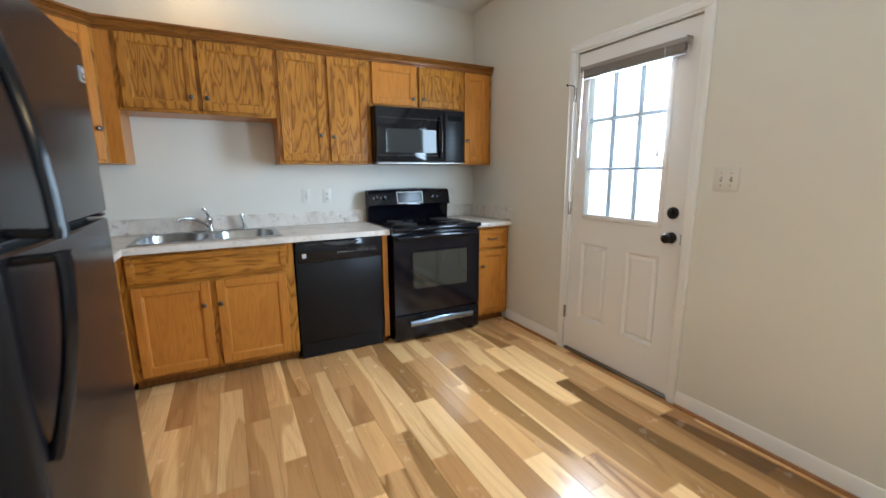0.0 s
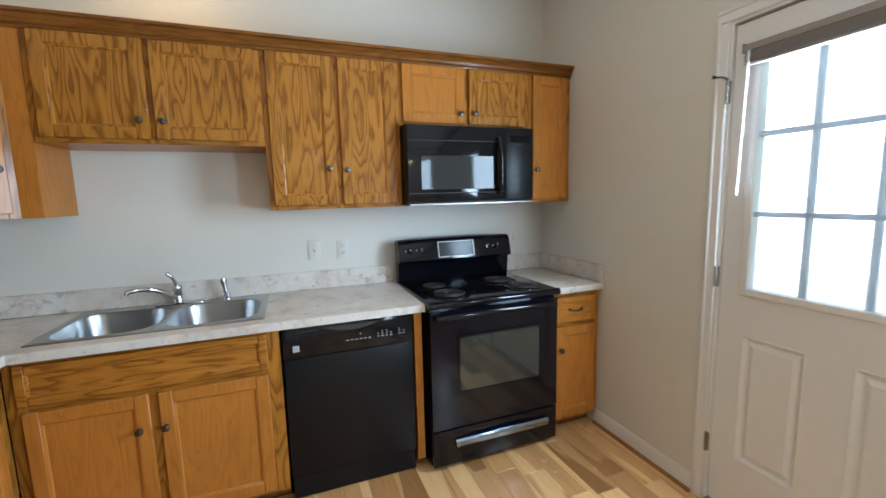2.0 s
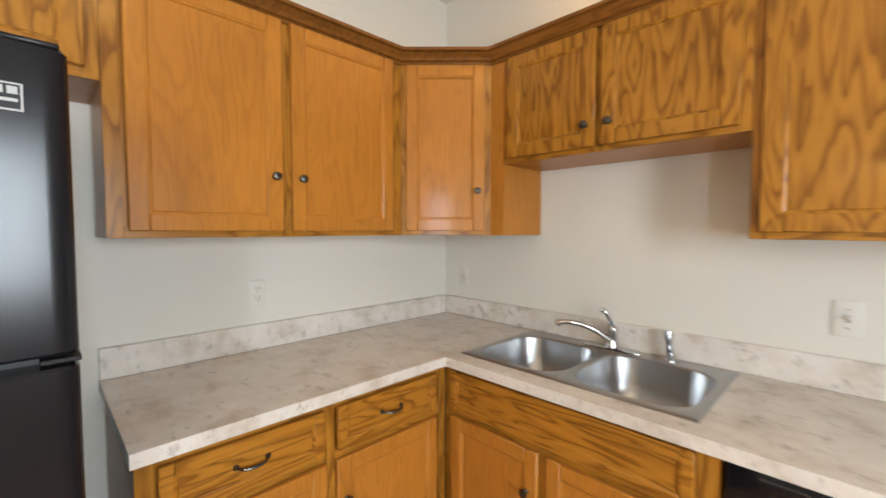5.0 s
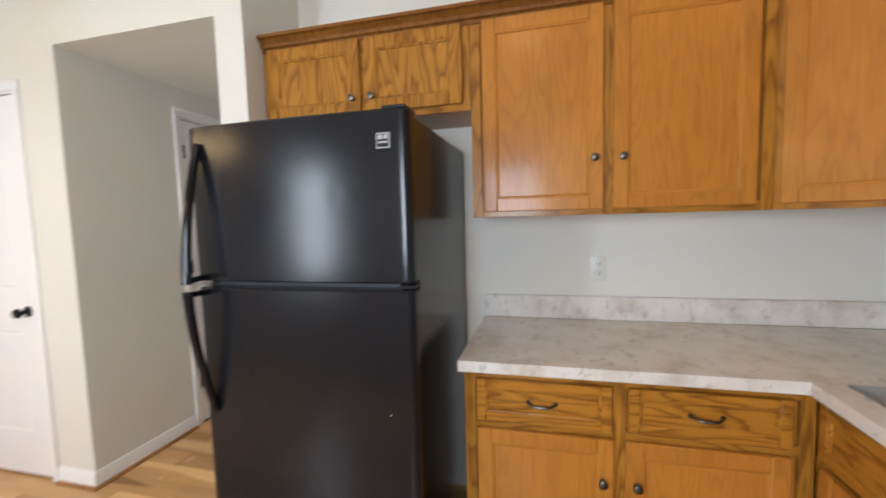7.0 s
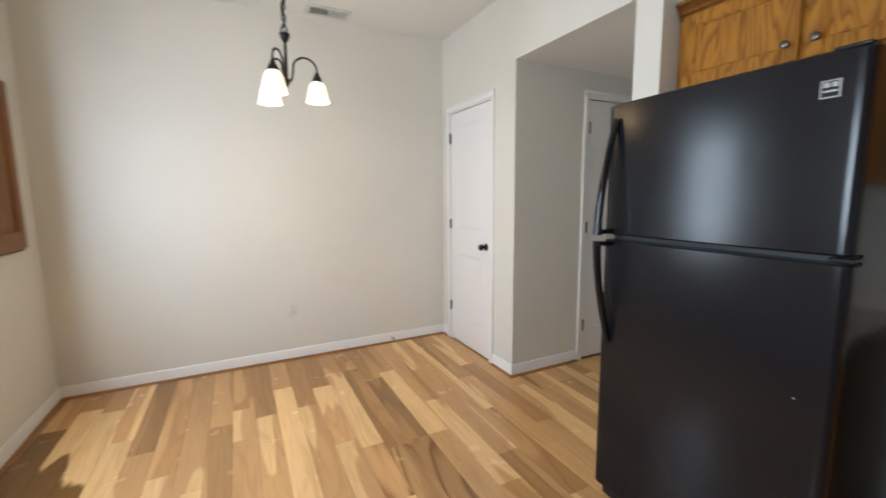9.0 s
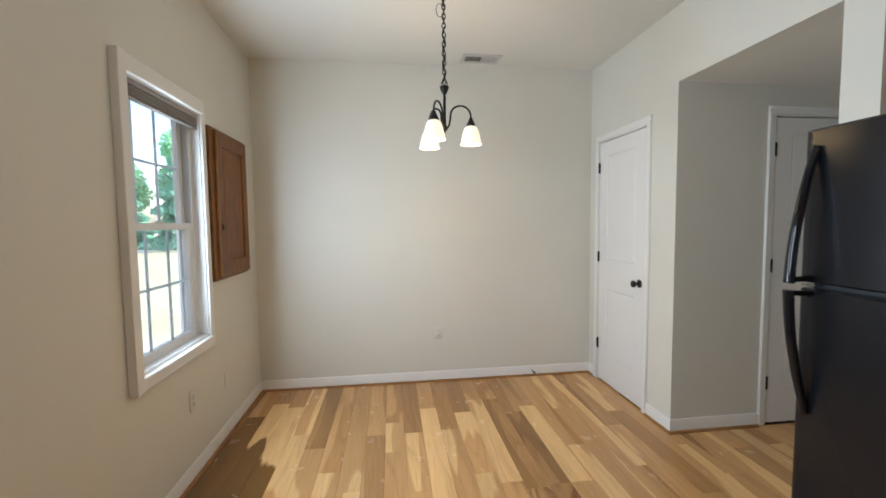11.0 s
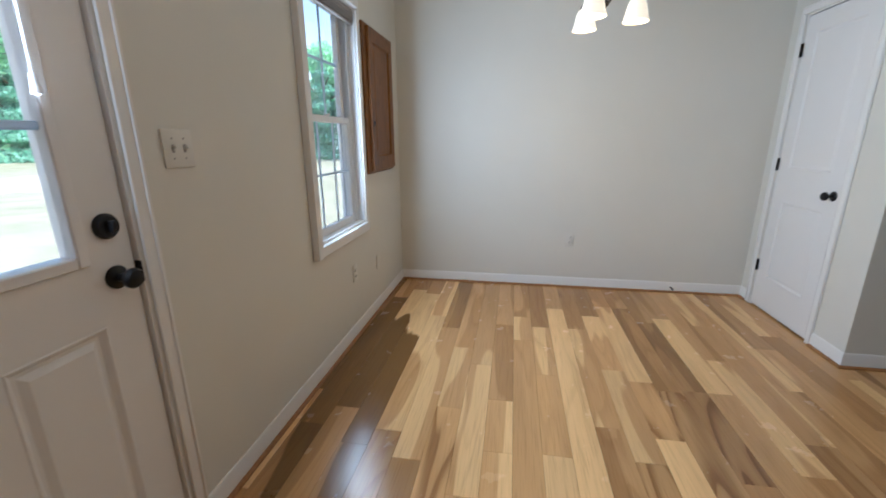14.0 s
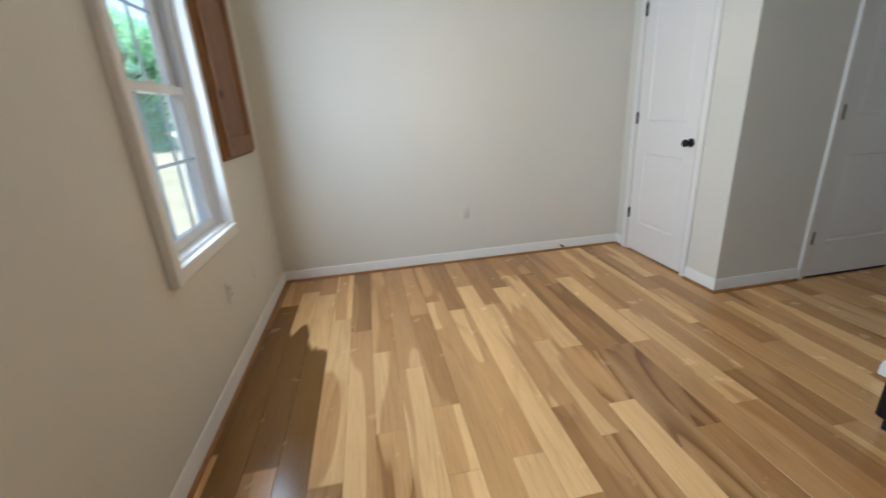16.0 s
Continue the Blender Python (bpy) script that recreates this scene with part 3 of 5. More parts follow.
def panel_door(name, m, w, h, label, hinges, knob_x):
    """White two-panel interior door with casing, bronze hinges and knob."""
    d = thing(name, m, label, "door", "", "structure")
    casing_set(d, w, h)
    jamb_set(d, w, h, 0.118)
    lf = part("door_leaf", slab([0.0105, 0.125, w - 0.125, w - 0.0145], [0.014, 0.26, 0.85, 1.09, h - 0.13, h - 0.0165], lambda i, j: not (i == 1 and j in (1, 3)), 0.003, 0.038, "xzy"), DOORW, d, smooth=False)
    for z0, z1 in ((1.09, h - 0.13), (0.26, 0.85)):
        bm = bmesh.new()
        moulded_panel(bm, 0.125, w - 0.125, z0, z1, 0.003, 0.036, 0.005)
        part("panel", bm, DOORW, lf, smooth=False)
    for z in hinges:
        hinge(d, 0.004, z, BRONZE)
    if knob_x:
        round_knob(d, knob_x, 0.003, 0.957, BRONZE, 0.95)
    return d


panel_door("door_2", pose(WEST, C0, 0, 0, 0, 90), C1 - C0, CTOP, "white two-panel closet door, closed, with bronze knob", (1.895, 1.116, 0.334), C1 - C0 - 0.062)
panel_door("door_3", pose(H1, HALL0, 0, 0, 0, 180), H1 - H0, 2.122, "white two-panel hall door, closed, with bronze hinges", (1.895, 1.116, 0.30), 0.0)

# ---- window: local x runs south, y outward ----
win = thing("window_1", pose(EAST, W1, 0, 0, 0, -90), "white double-hung window with grilles between the panes", "window", "", "structure")
ww = W1 - W0
for x0, x1, z0, z1 in ((-0.056, -0.0, WZ0 - CAS, WZ1 + 0.075), (ww, ww + 0.050, WZ0 - CAS, WZ1 + CAS), (0.0005, ww - 0.0005, WZ1, WZ1 + 0.075), (0.0005, ww - 0.0005, WZ0 - CAS, WZ0)):
    part("casing", boxed(x0, x1, -0.038 if x0 < 0 else (-0.014 if x0 >= ww else -0.030), 0.0, z0, z1, b=0.003), TRIM, win, "white painted flat casing")
bm = boxed(0, 0.006, 0.0005, 0.16, WZ0, WZ1)
box(bm, ww - 0.006, ww, 0.0005, 0.16, WZ0, WZ1)
box(bm, 0.006, ww - 0.006, 0.0005, 0.16, WZ1 - 0.006, WZ1)
box(bm, 0.006, ww - 0.006, 0.0005, 0.16, WZ0, WZ0 + 0.006)
part("window_frame", bm, VINYL, win, smooth=False)
mid = 1.430
for name, y0, z0, z1 in (("sash", 0.062, WZ0 + 0.006, mid + 0.018), ("sash", 0.098, mid - 0.018, WZ1 - 0.006)):
    x0, x1, st = 0.030, ww - 0.030, 0.036
    s = part(name, slab([x0, x0 + st, x1 - st, x1], [z0, z0 + st + 0.012 * (z0 < 1), z1 - st, z1], lambda i, j: not (i == 1 and j == 1), y0, y0 + 0.034, "xzy"), VINYL, win, smooth=False)
    a, b_, c, d = x0 + st, x1 - st, z0 + st, z1 - st
    for k in (1, 2):
        x = a + (b_ - a) * k / 3
        part("muntin", boxed(x - 0.007, x + 0.007, y0 + 0.012, y0 + 0.022, c, d, b=0.002), GRILLE, s)
    zz = (c + d) / 2 + 0.01
    part("muntin", boxed(a, b_, y0 + 0.0125, y0 + 0.0215, zz - 0.007, zz + 0.007, b=0.002), GRILLE, s)
    p = part("pane", boxed(a, b_, y0 + 0.024, y0 + 0.027, c, d), GLASS, s, "clear glass", smooth=False)
    p.visible_shadow = False
for x0, x1 in ((0.0065, 0.0295), (ww - 0.0295, ww - 0.0065)):
    bm = boxed(x0, x1, 0.050, 0.060, WZ0 + 0.007, WZ1 - 0.007)
    box(bm, x0, x1, 0.134, 0.144, WZ0 + 0.007, WZ1 - 0.007)
    part("sash_track", bm, VINYL, win, smooth=False)
part("sash_lock", boxed(ww / 2 - 0.03, ww / 2 + 0.03, 0.050, 0.070, mid + 0.018, mid + 0.030, b=0.004), VINYL, win)
part("window_sill", boxed(0.007, ww - 0.007, 0.001, 0.061, WZ0 + 0.007, WZ0 + 0.013, b=0.002), VINYL, win)
wb = thing("window_blind", pose(EAST, W1, 0, 0, 0, -90), "taupe mini blind raised to the window head", "blind")
part("headrail", boxed(0.010, ww - 0.010, 0.006, 0.034, WZ1 - 0.034, WZ1 - 0.0065, b=0.003), BLIND, wb)
for k in range(11):
    z = WZ1 - 0.038 - 0.0040 * k
    part("slat", boxed(0.013 + random.uniform(0, 0.003), ww - 0.013, 0.007 + random.uniform(-0.002, 0.002), 0.033, z - 0.0012, z + 0.0012), BLIND, wb, smooth=False)
part("bottom_rail", boxed(0.013, ww - 0.013, 0.008, 0.032, WZ1 - 0.096, WZ1 - 0.083, b=0.003), BLIND, wb)
for x in (0.07, ww - 0.09):
    part("lift_cord", tube(bmesh.new(), [(x, 0.03, WZ1 - 0.09), (x, 0.032, 1.35), (x + 0.002, 0.032, 1.02)], 0.0016, seg=6), VINYL, wb)

# ---- cabinets: local x to the right along the front, y into the wall, front of the face frame at y = 0 ----
def cab_knob(parent, x, z, y=-0.021, mat=None):
    m = Matrix.Translation((x, y, z)) @ pose(0, 0, 0, 90)
    prof = [(0, 0), (0.0095, 0), (0.0085, 0.003), (0.0055, 0.006), (0.006, 0.013), (0.0135, 0.018), (0.0158, 0.022), (0.0145, 0.026), (0.008, 0.029), (0, 0.0295)]
    return part("knob", lathe(bmesh.new(), prof, m, 16), mat or PEWTER, parent, "round pewter knob")


def bar_pull(parent, x, z, y=-0.021, w=0.088):
    pts = []
    for i in range(13):
        u = i / 12 * 2 - 1
        pts.append((x + u * w / 2, y - 0.024 * (1 - u ** 4) - 0.001, z - 0.004 * (1 - u * u)))
    bm = tube(bmesh.new(), pts, [0.0036 + 0.0022 * (1 - abs(i / 6 - 1)) for i in range(13)])
    for s in (-1, 1):
        lathe(bm, [(0, 0), (0.009, 0), (0.007, 0.004), (0, 0.005)], Matrix.Translation((x + s * w / 2, y, z)) @ pose(0, 0, 0, 90), 12)
    return part("handle", bm, PEWTER, parent, "curved pewter pull")


def cab_front(parent, x0, x1, z0, z1, knob=None, pull=False, figured=True, name="door", st=0.052, level=False):
    """Frame-and-panel door or drawer front, proud of the face frame."""
    v, h = (OAK_V, OAK_H) if figured else (OAK_PV, OAK_PH)
    pan = h if level else v
    d = part(name, boxed(x0 + st + 0.002, x1 - st - 0.002, -0.0115, -0.003, z0 + st + 0.002, z1 - st - 0.002), pan, parent, smooth=False)
    for a in (x0, x1 - st):
        part("stile", boxed(a, a + st, -0.021, -0.0015, z0, z1, b=0.0035), pan, d)
    for a, b_ in ((z0, z0 + st), (z1 - st, z1)):
        part("rail", boxed(x0 + st, x1 - st, -0.0208, -0.0017, a, b_, b=0.003), pan, d)
    bd = 0.010
    rings = [[(a, y, c) for a, c in ((x0 + st + o, z0 + st + o), (x1 - st - o, z0 + st + o), (x1 - st - o, z1 - st - o), (x0 + st + o, z1 - st - o))]
             for o, y in ((-0.001, -0.0185), (0.002, -0.0185), (0.006, -0.0165), (bd, -0.0105), (bd, -0.004), (-0.001, -0.004))]
    part("bead", loft(bmesh.new(), rings, False, False), pan, d, smooth=False)
    if knob:
        cab_knob(d, *knob)
    if pull:
        bar_pull(d, (x0 + x1) / 2, (z0 + z1) / 2, -0.0125)
    return d


def cabinet(name, m, w, depth, z0, z1, label, splits=(), group="", hollow=False, figured=True, edge=0.04, rails=()):
    """Carcass with a face frame. splits: centres of inner stiles."""
    c = thing(name, m, label, "cabinet", group)
    t = 0.019
    bm = slab([0.0005, 0.02, w - 0.02, w - 0.0005], [t, depth - 0.02, depth], lambda i, j: i != 1 or j == 1, z0, z1) if hollow else boxed(0.0005, w - 0.0005, t, depth, z0, z1)
    part("body", bm, OAK_PV, c, smooth=False)
    v, h = OAK_V, OAK_H
    for x0, x1 in [(0.0005, edge), (w - edge, w - 0.0005)] + [(s - 0.02, s + 0.02) for s in splits]:
        part("stile", boxed(x0, x1, 0.0, t - 0.0005, z0, z1, b=0.001), v, c)
    stops = [edge] + [q for s in splits for q in (s - 0.02, s + 0.02)] + [w - edge]
    for zc0, zc1 in [(z0, z0 + 0.035), (z1 - 0.04, z1)] + [(r - 0.018, r + 0.018) for r in rails]:
        for a, b_ in zip(stops[::2], stops[1::2]):
            part("rail", boxed(a + 0.0003, b_ - 0.0003, 0.0006, t - 0.001, zc0, zc1, b=0.001), h, c)
    return c


UB, UT, UD = 1.403, 2.205, 0.31
NF, WF = NORTH - UD, KITCH + UD      # fronts of the wall cabinets
G = "oak wall cabinets"
# north wall, from the corner to the east wall
XC = 0.170
c = cabinet("wall_cabinet", pose(XC, NF, 0), 1.070 - XC, UD - 0.001, 1.722, UT, "short figured oak double-door wall cabinet above the sink", (0.435,), G)
cab_front(c, 0.028, 0.425, 1.742, 2.175, (0.392, 1.822))
cab_front(c, 0.448, 0.872, 1.742, 2.175, (0.482, 1.821))
c = cabinet("wall_cabinet", pose(1.070, NF, 0), 0.692, UD - 0.001, UB, UT, "tall figured oak double-door wall cabinet beside the microwave", (0.352,), G)
cab_front(c, 0.024, 0.338, 1.424, 2.175, (0.300, 1.612))
cab_front(c, 0.366, 0.660, 1.424, 2.175, (0.392, 1.604))
c = cabinet("wall_cabinet", pose(1.762, NF, 0), 0.828, UD - 0.001, 1.852, UT, "short oak double-door wall cabinet above the microwave", (0.402,), G)
cab_front(c, 0.016, 0.390, 1.866, 2.175, (0.358, 1.922), figured=False)
cab_front(c, 0.415, 0.790, 1.866, 2.175, (0.449, 1.925))
c = cabinet("wall_cabinet", pose(2.590, NF, 0), EAST - 2.590 - 0.004, UD - 0.001, UB, UT, "narrow oak wall cabinet against the side wall", (), G)
cab_front(c, 0.020, 0.272, 1.424, 2.175, (0.044, 1.606), figured=False)
# diagonal corner cabinet
ya, xb = 3.296, 0.094
corner = thing("corner_cabinet", pose(WF, ya, 0, 0, 0, 45), "oak diagonal corner wall cabinet with one plain door", "cabinet", G)
inv = corner.matrix_world.inverted()
rim = [(WF, ya), (xb, NF), (XC - 0.0005, NF), (XC - 0.0005, NORTH - 0.001), (KITCH + 0.001, NORTH - 0.001), (KITCH + 0.001, ya + 0.0005)]
bm = bmesh.new()
loft(bm, [[inv @ Vector((x, y, z)) for x, y in rim] for z in (UB, UT)])
body = part("body", bm, OAK_PV, corner, smooth=False)
dl = math.hypot(xb - WF, NF - ya)
for x0, x1 in ((0.004, 0.040), (dl - 0.040, dl - 0.004)):
    part("stile", boxed(x0, x1, -0.006, -0.0005, UB, UT, b=0.001), OAK_V, corner)
for z0, z1 in ((UB, UB + 0.035), (UT - 0.04, UT)):
    part("rail", boxed(0.0405, dl - 0.0405, -0.0055, -0.0006, z0, z1, b=0.001), OAK_H, corner)
d = cab_front(corner, 0.024, dl - 0.030, 1.424, 2.175, (dl - 0.062, 1.606), figured=False)
# west wall
c = cabinet("wall_cabinet", pose(WF, 2.228, 0, 0, 0, 90), ya - 2.228, UD - 0.001, UB, UT, "tall plain oak double-door wall cabinet over the counter", (0.524,), G)
cab_front(c, 0.050, 0.506, 1.424, 2.180, (0.473, 1.619), figured=False)
cab_front(c, 0.540, 1.010, 1.424, 2.180, (0.574, 1.617), figured=False)
c = cabinet("wall_cabinet", pose(WF, STUB + 0.004, 0, 0, 0, 90), 2.228 - STUB - 0.004, UD - 0.001, 1.842, UT, "short figured oak double-door cabinet above the refrigerator", (0.492,), G)
cab_front(c, 0.030, 0.482, 1.868, 2.180, (0.448, 1.930))
cab_front(c, 0.506, 0.930, 1.868, 2.180, (0.540, 1.930))
CROWN = [(0.0, 2.176), (0.008, 2.176), (0.012, 2.184), (0.006, 2.187), (0.006, 2.192), (0.017, 2.196), (0.023, 2.207), (0.016, 2.210), (0.020, 2.215),
         (0.036, 2.226), (0.030, 2.229), (0.042, 2.233), (0.042, 2.246), (0.0, 2.246)]
run_of_trim("crown_moulding", [(WF, STUB + 0.006), (WF, ya), (xb, NF), (EAST - 0.004, NF)], CROWN, OAK_CROWN, "dark oak crown moulding along the wall cabinets")

# base cabinets
CT, CB = 0.914, 0.876
NBF, WBF = 3.292, 0.098
GB = "oak base cabinets"
NY, KICK = NORTH - NBF, 0.075


def base_cabinet(m, w, depth, label, splits=(), edge=0.04, rails=(0.68,), hollow=False):
    c = cabinet("base_cabinet", m, w, depth, KICK, CB - 0.001, label, splits, GB, hollow, edge=edge, rails=rails)
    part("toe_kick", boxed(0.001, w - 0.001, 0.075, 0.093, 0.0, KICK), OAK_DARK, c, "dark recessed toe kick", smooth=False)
    return c


sx = 0.1005
c = base_cabinet(pose(sx, NBF, 0), 1.076 - sx, NY - 0.001, "oak sink base cabinet with two doors and a false drawer", (0.471,), hollow=True, edge=0.062)
cab_front(c, 0.040, 0.921, 0.694, 0.856, name="drawer_front", st=0.034, level=True)
cab_front(c, 0.048, 0.456, 0.100, 0.668, (0.416, 0.519), figured=False)
cab_front(c, 0.490, 0.916, 0.100, 0.668, (0.510, 0.516), figured=False)
wy = 2.234
c = base_cabinet(pose(WBF, wy, 0, 0, 0, 90), 3.290 - wy, WBF - KITCH - 0.001, "oak base cabinet with two drawers and two doors", (0.516,))
cab_front(c, 0.046, 0.492, 0.694, 0.846, pull=True, name="drawer", st=0.034, level=True)
cab_front(c, 0.540, 0.990, 0.694, 0.846, pull=True, name="drawer", st=0.034, level=True)
cab_front(c, 0.046, 0.498, 0.100, 0.668, (0.462, 0.526), figured=False)
cab_front(c, 0.534, 0.990, 0.100, 0.668, (0.566, 0.526), figured=False)
c = base_cabinet(pose(2.556, NBF - 0.005, 0), EAST - 2.556 - 0.004, NY + 0.004, "narrow oak base cabinet with drawer beside the stove", (), 0.03)
cab_front(c, 0.022, 0.305, 0.694, 0.846, pull=True, name="drawer", st=0.034, level=True, figured=False)
cab_front(c, 0.022, 0.305, 0.100, 0.668, (0.052, 0.533), figured=False)
tagged(part("end_panel", boxed(1.717, 1.757, NBF - 0.012, NORTH - 0.002, 0.06, CB - 0.001, b=0.002), OAK_PV), "oak end panel between dishwasher and stove", "panel")
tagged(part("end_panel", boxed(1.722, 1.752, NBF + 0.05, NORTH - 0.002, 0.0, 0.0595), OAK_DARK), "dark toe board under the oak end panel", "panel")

# worktops with splashbacks
top = thing("worktop", pose(0, 0, 0), "pale marbled laminate L-shaped worktop with splashback", "counter")
bm = slab([KITCH + 0.001, 0.143, 0.172, 0.998, 1.768], [2.222, 3.247, 3.348, 3.838, NORTH - 0.001],
          lambda i, j: (j == 0 and i == 0) or (j > 0 and not (j == 2 and i == 2)), CB, CT, "xyz")
front = [e for e in bm.edges if len(e.link_faces) == 2 and abs(e.calc_face_angle(0)) > 1.0 and all(abs(v.co.z - CT) < 1e-4 for v in e.verts)
         and not all(0.15 < v.co.x < 1.0 and v.co.y > 3.3 for v in e.verts) and not all(v.co.x < -0.5 for v in e.verts) and not all(v.co.y > 3.89 for v in e.verts)]
bmesh.ops.bevel(bm, geom=front, offset=0.006, segments=3, affect='EDGES', profile=0.5)
part("counter", bm, LAMINATE, top)
part("splashback", boxed(KITCH + 0.001, KITCH + 0.020, 2.222, NORTH - 0.0015, CT + 0.0005, 1.024, b=0.003), LAMINATE, top)
part("splashback", boxed(KITCH + 0.0205, 1.768, NORTH - 0.020, NORTH - 0.001, CT + 0.0005, 1.024, b=0.003), LAMINATE, top)
top2 = thing("worktop", pose(0, 0, 0), "short pale marbled laminate worktop beside the stove", "counter")
part("counter", boxed(2.552, EAST - 0.001, 3.247, NORTH - 0.001, CB, CT, b=0.005, seg=2), LAMINATE, top2)
part("splashback", boxed(2.552, EAST - 0.0205, NORTH - 0.020, NORTH - 0.001, CT + 0.0005, 1.024, b=0.003), LAMINATE, top2)
part("splashback", boxed(EAST - 0.020, EAST - 0.001, 3.250, NORTH - 0.0015, CT + 0.0005, 1.024, b=0.003), LAMINATE, top2)

# ---- sink, tap, sprayer ----
sink = thing("sink", pose(0.585, 3.594, CT), "double-bowl brushed steel drop-in sink in the worktop", "sink")
SX, SY = 0.432, 0.268
for s in (-1, 1):
    x0, x1 = (-SX, -0.0002) if s < 0 else (0.0002, SX)
    bx0, bx1 = (-SX + 0.034, -0.018) if s < 0 else (0.018, SX - 0.034)
    by0, by1 = -SY + 0.034, SY - 0.090
    rings = []
    for a, r, z in (((x0, x1, -SY, SY), 0.004, 0.0), ((x0, x1, -SY, SY), 0.004, 0.004), ((x0 + 0.006 * (s < 0), x1 - 0.006 * (s > 0), -SY + 0.006, SY - 0.006), 0.004, 0.0065),
                    ((bx0 - 0.005, bx1 + 0.005, by0 - 0.005, by1 + 0.005), 0.112, 0.006), ((bx0, bx1, by0, by1), 0.108, 0.001),
                    ((bx0 + 0.012, bx1 - 0.012, by0 + 0.012, by1 - 0.012), 0.104, -0.10), ((bx0 + 0.026, bx1 - 0.026, by0 + 0.026, by1 - 0.026), 0.098, -0.145),
                    ((bx0 + 0.055, bx1 - 0.055, by0 + 0.060, by1 - 0.060), 0.08, -0.170), ((bx0 + 0.135, bx1 - 0.135, by0 + 0.135, by1 - 0.135), 0.03, -0.176)):
        rings.append([(x, y, z) for x, y in round_rect(*a, r, 6)])
    bowl = part("bowl", loft(bmesh.new(), rings, False, True), STEEL, sink)
    part("drain", lathe(bmesh.new(), [(0, 0.003), (0.025, 0.003), (0.030, 0.004), (0.042, 0.006), (0.045, 0.001), (0.045, -0.004)],
                        Matrix.Translation(((bx0 + bx1) / 2, (by0 + by1) / 2, -0.1745))), CHROME, bowl, "chrome strainer")
tap = thing("kitchen_tap", pose(0.575, 3.822, CT + 0.0065), "chrome single-lever kitchen tap behind the sink", "tap")
bm = bmesh.new()
loft(bm, [[(x, y, z) for x, y in round_rect(-0.125 + o, 0.125 - o, -0.027 + o, 0.027 - o, 0.026 - o * 0.9, 6)] for o, z in ((0, 0), (0.001, 0.005), (0.008, 0.009))])
part("deck_plate", bm, CHROME, tap)
part("body", lathe(bmesh.new(), [(0.027, 0.008), (0.026, 0.020), (0.022, 0.028), (0.021, 0.075), (0.024, 0.080), (0.024, 0.092), (0.018, 0.100), (0.0, 0.102)]), CHROME, tap)
bm = tube(bmesh.new(), [(-0.004, -0.01, 0.040), (-0.030, -0.030, 0.062), (-0.065, -0.060, 0.088), (-0.105, -0.088, 0.106), (-0.150, -0.112, 0.110), (-0.180, -0.126, 0.106), (-0.186, -0.129, 0.092)],
          [0.014, 0.013, 0.012, 0.0115, 0.011, 0.0115, 0.012], seg=12)
part("spout", bm, CHROME, tap)
bm = tube(bmesh.new(), [(0.0, 0.002, 0.098), (-0.006, -0.006, 0.120), (-0.016, -0.014, 0.148), (-0.030, -0.020, 0.164), (-0.040, -0.024, 0.168)], [0.012, 0.010, 0.009, 0.011, 0.009], seg=10)
part("lever", bm, CHROME, tap)
spr = thing("sink_sprayer", pose(0.805, 3.822, CT + 0.0065), "chrome pull-out sprayer beside the tap", "sprayer")
part("base", lathe(bmesh.new(), [(0.024, 0), (0.023, 0.007), (0.015, 0.012), (0.014, 0.030), (0.0, 0.031)]), CHROME, spr)
part("spray_head", lathe(bmesh.new(), [(0.010, 0.030), (0.013, 0.045), (0.011, 0.060), (0.014, 0.085), (0.018, 0.102), (0.015, 0.118), (0.0, 0.122)], pose(0, 0, 0, 0, -6, 0)), CHROME, spr)

# ---- dishwasher ----
dwx0, dwx1, dwy = 1.084, 1.712, 3.288
dish = thing("dishwasher", pose(dwx0, dwy, 0), "black built-in dishwasher with a pocket handle", "dishwasher")
w = dwx1 - dwx0
part("body", boxed(0.004, w - 0.004, 0.03, 0.58, 0.10, CB - 0.004), BLACK_MATT, dish, smooth=False)
part("door", boxed(0.002, w - 0.002, 0.0, 0.03, 0.118, 0.716, b=0.006, seg=2), BLACK_MATT, dish)
part("kick_plate", boxed(0.006, w - 0.006, 0.012, 0.03, 0.004, 0.115, b=0.003), BLACK_MATT, dish)
cp = part("control_panel", boxed(0.002, w - 0.002, -0.008, 0.03, 0.720, 0.868, b=0.006, seg=2), BLACK, dish)
pts = [(w / 2 + u * 0.135, 0.850 - 0.024 * (1 - u * u)) for u in [i / 8 - 1 for i in range(17)]]
bm = bmesh.new()
loft(bm, [[(x, y, 0.853) for x, _ in pts] + [(x, y, z - 0.001) for x, z in reversed(pts)] for y in (-0.0115, -0.0075)])
part("pocket_handle", bm, SLOT, cp, "dark recessed handle")
tube_pts = [(x, -0.010, z - 0.002) for x, z in pts]
part("handle_lip", tube(bmesh.new(), tube_pts, 0.004), BLACK, cp)
part("badge", boxed(0.045, 0.075, -0.0092, -0.0078, 0.752, 0.782), INK, cp, "small white square badge", smooth=False)
bm = bmesh.new()
for i in range(7):
    box(bm, 0.07 + 0.013 * i, 0.080 + 0.013 * i, -0.0092, -0.0078, 0.842, 0.847)
part("vent_slots", bm, SLOT, cp, smooth=False)
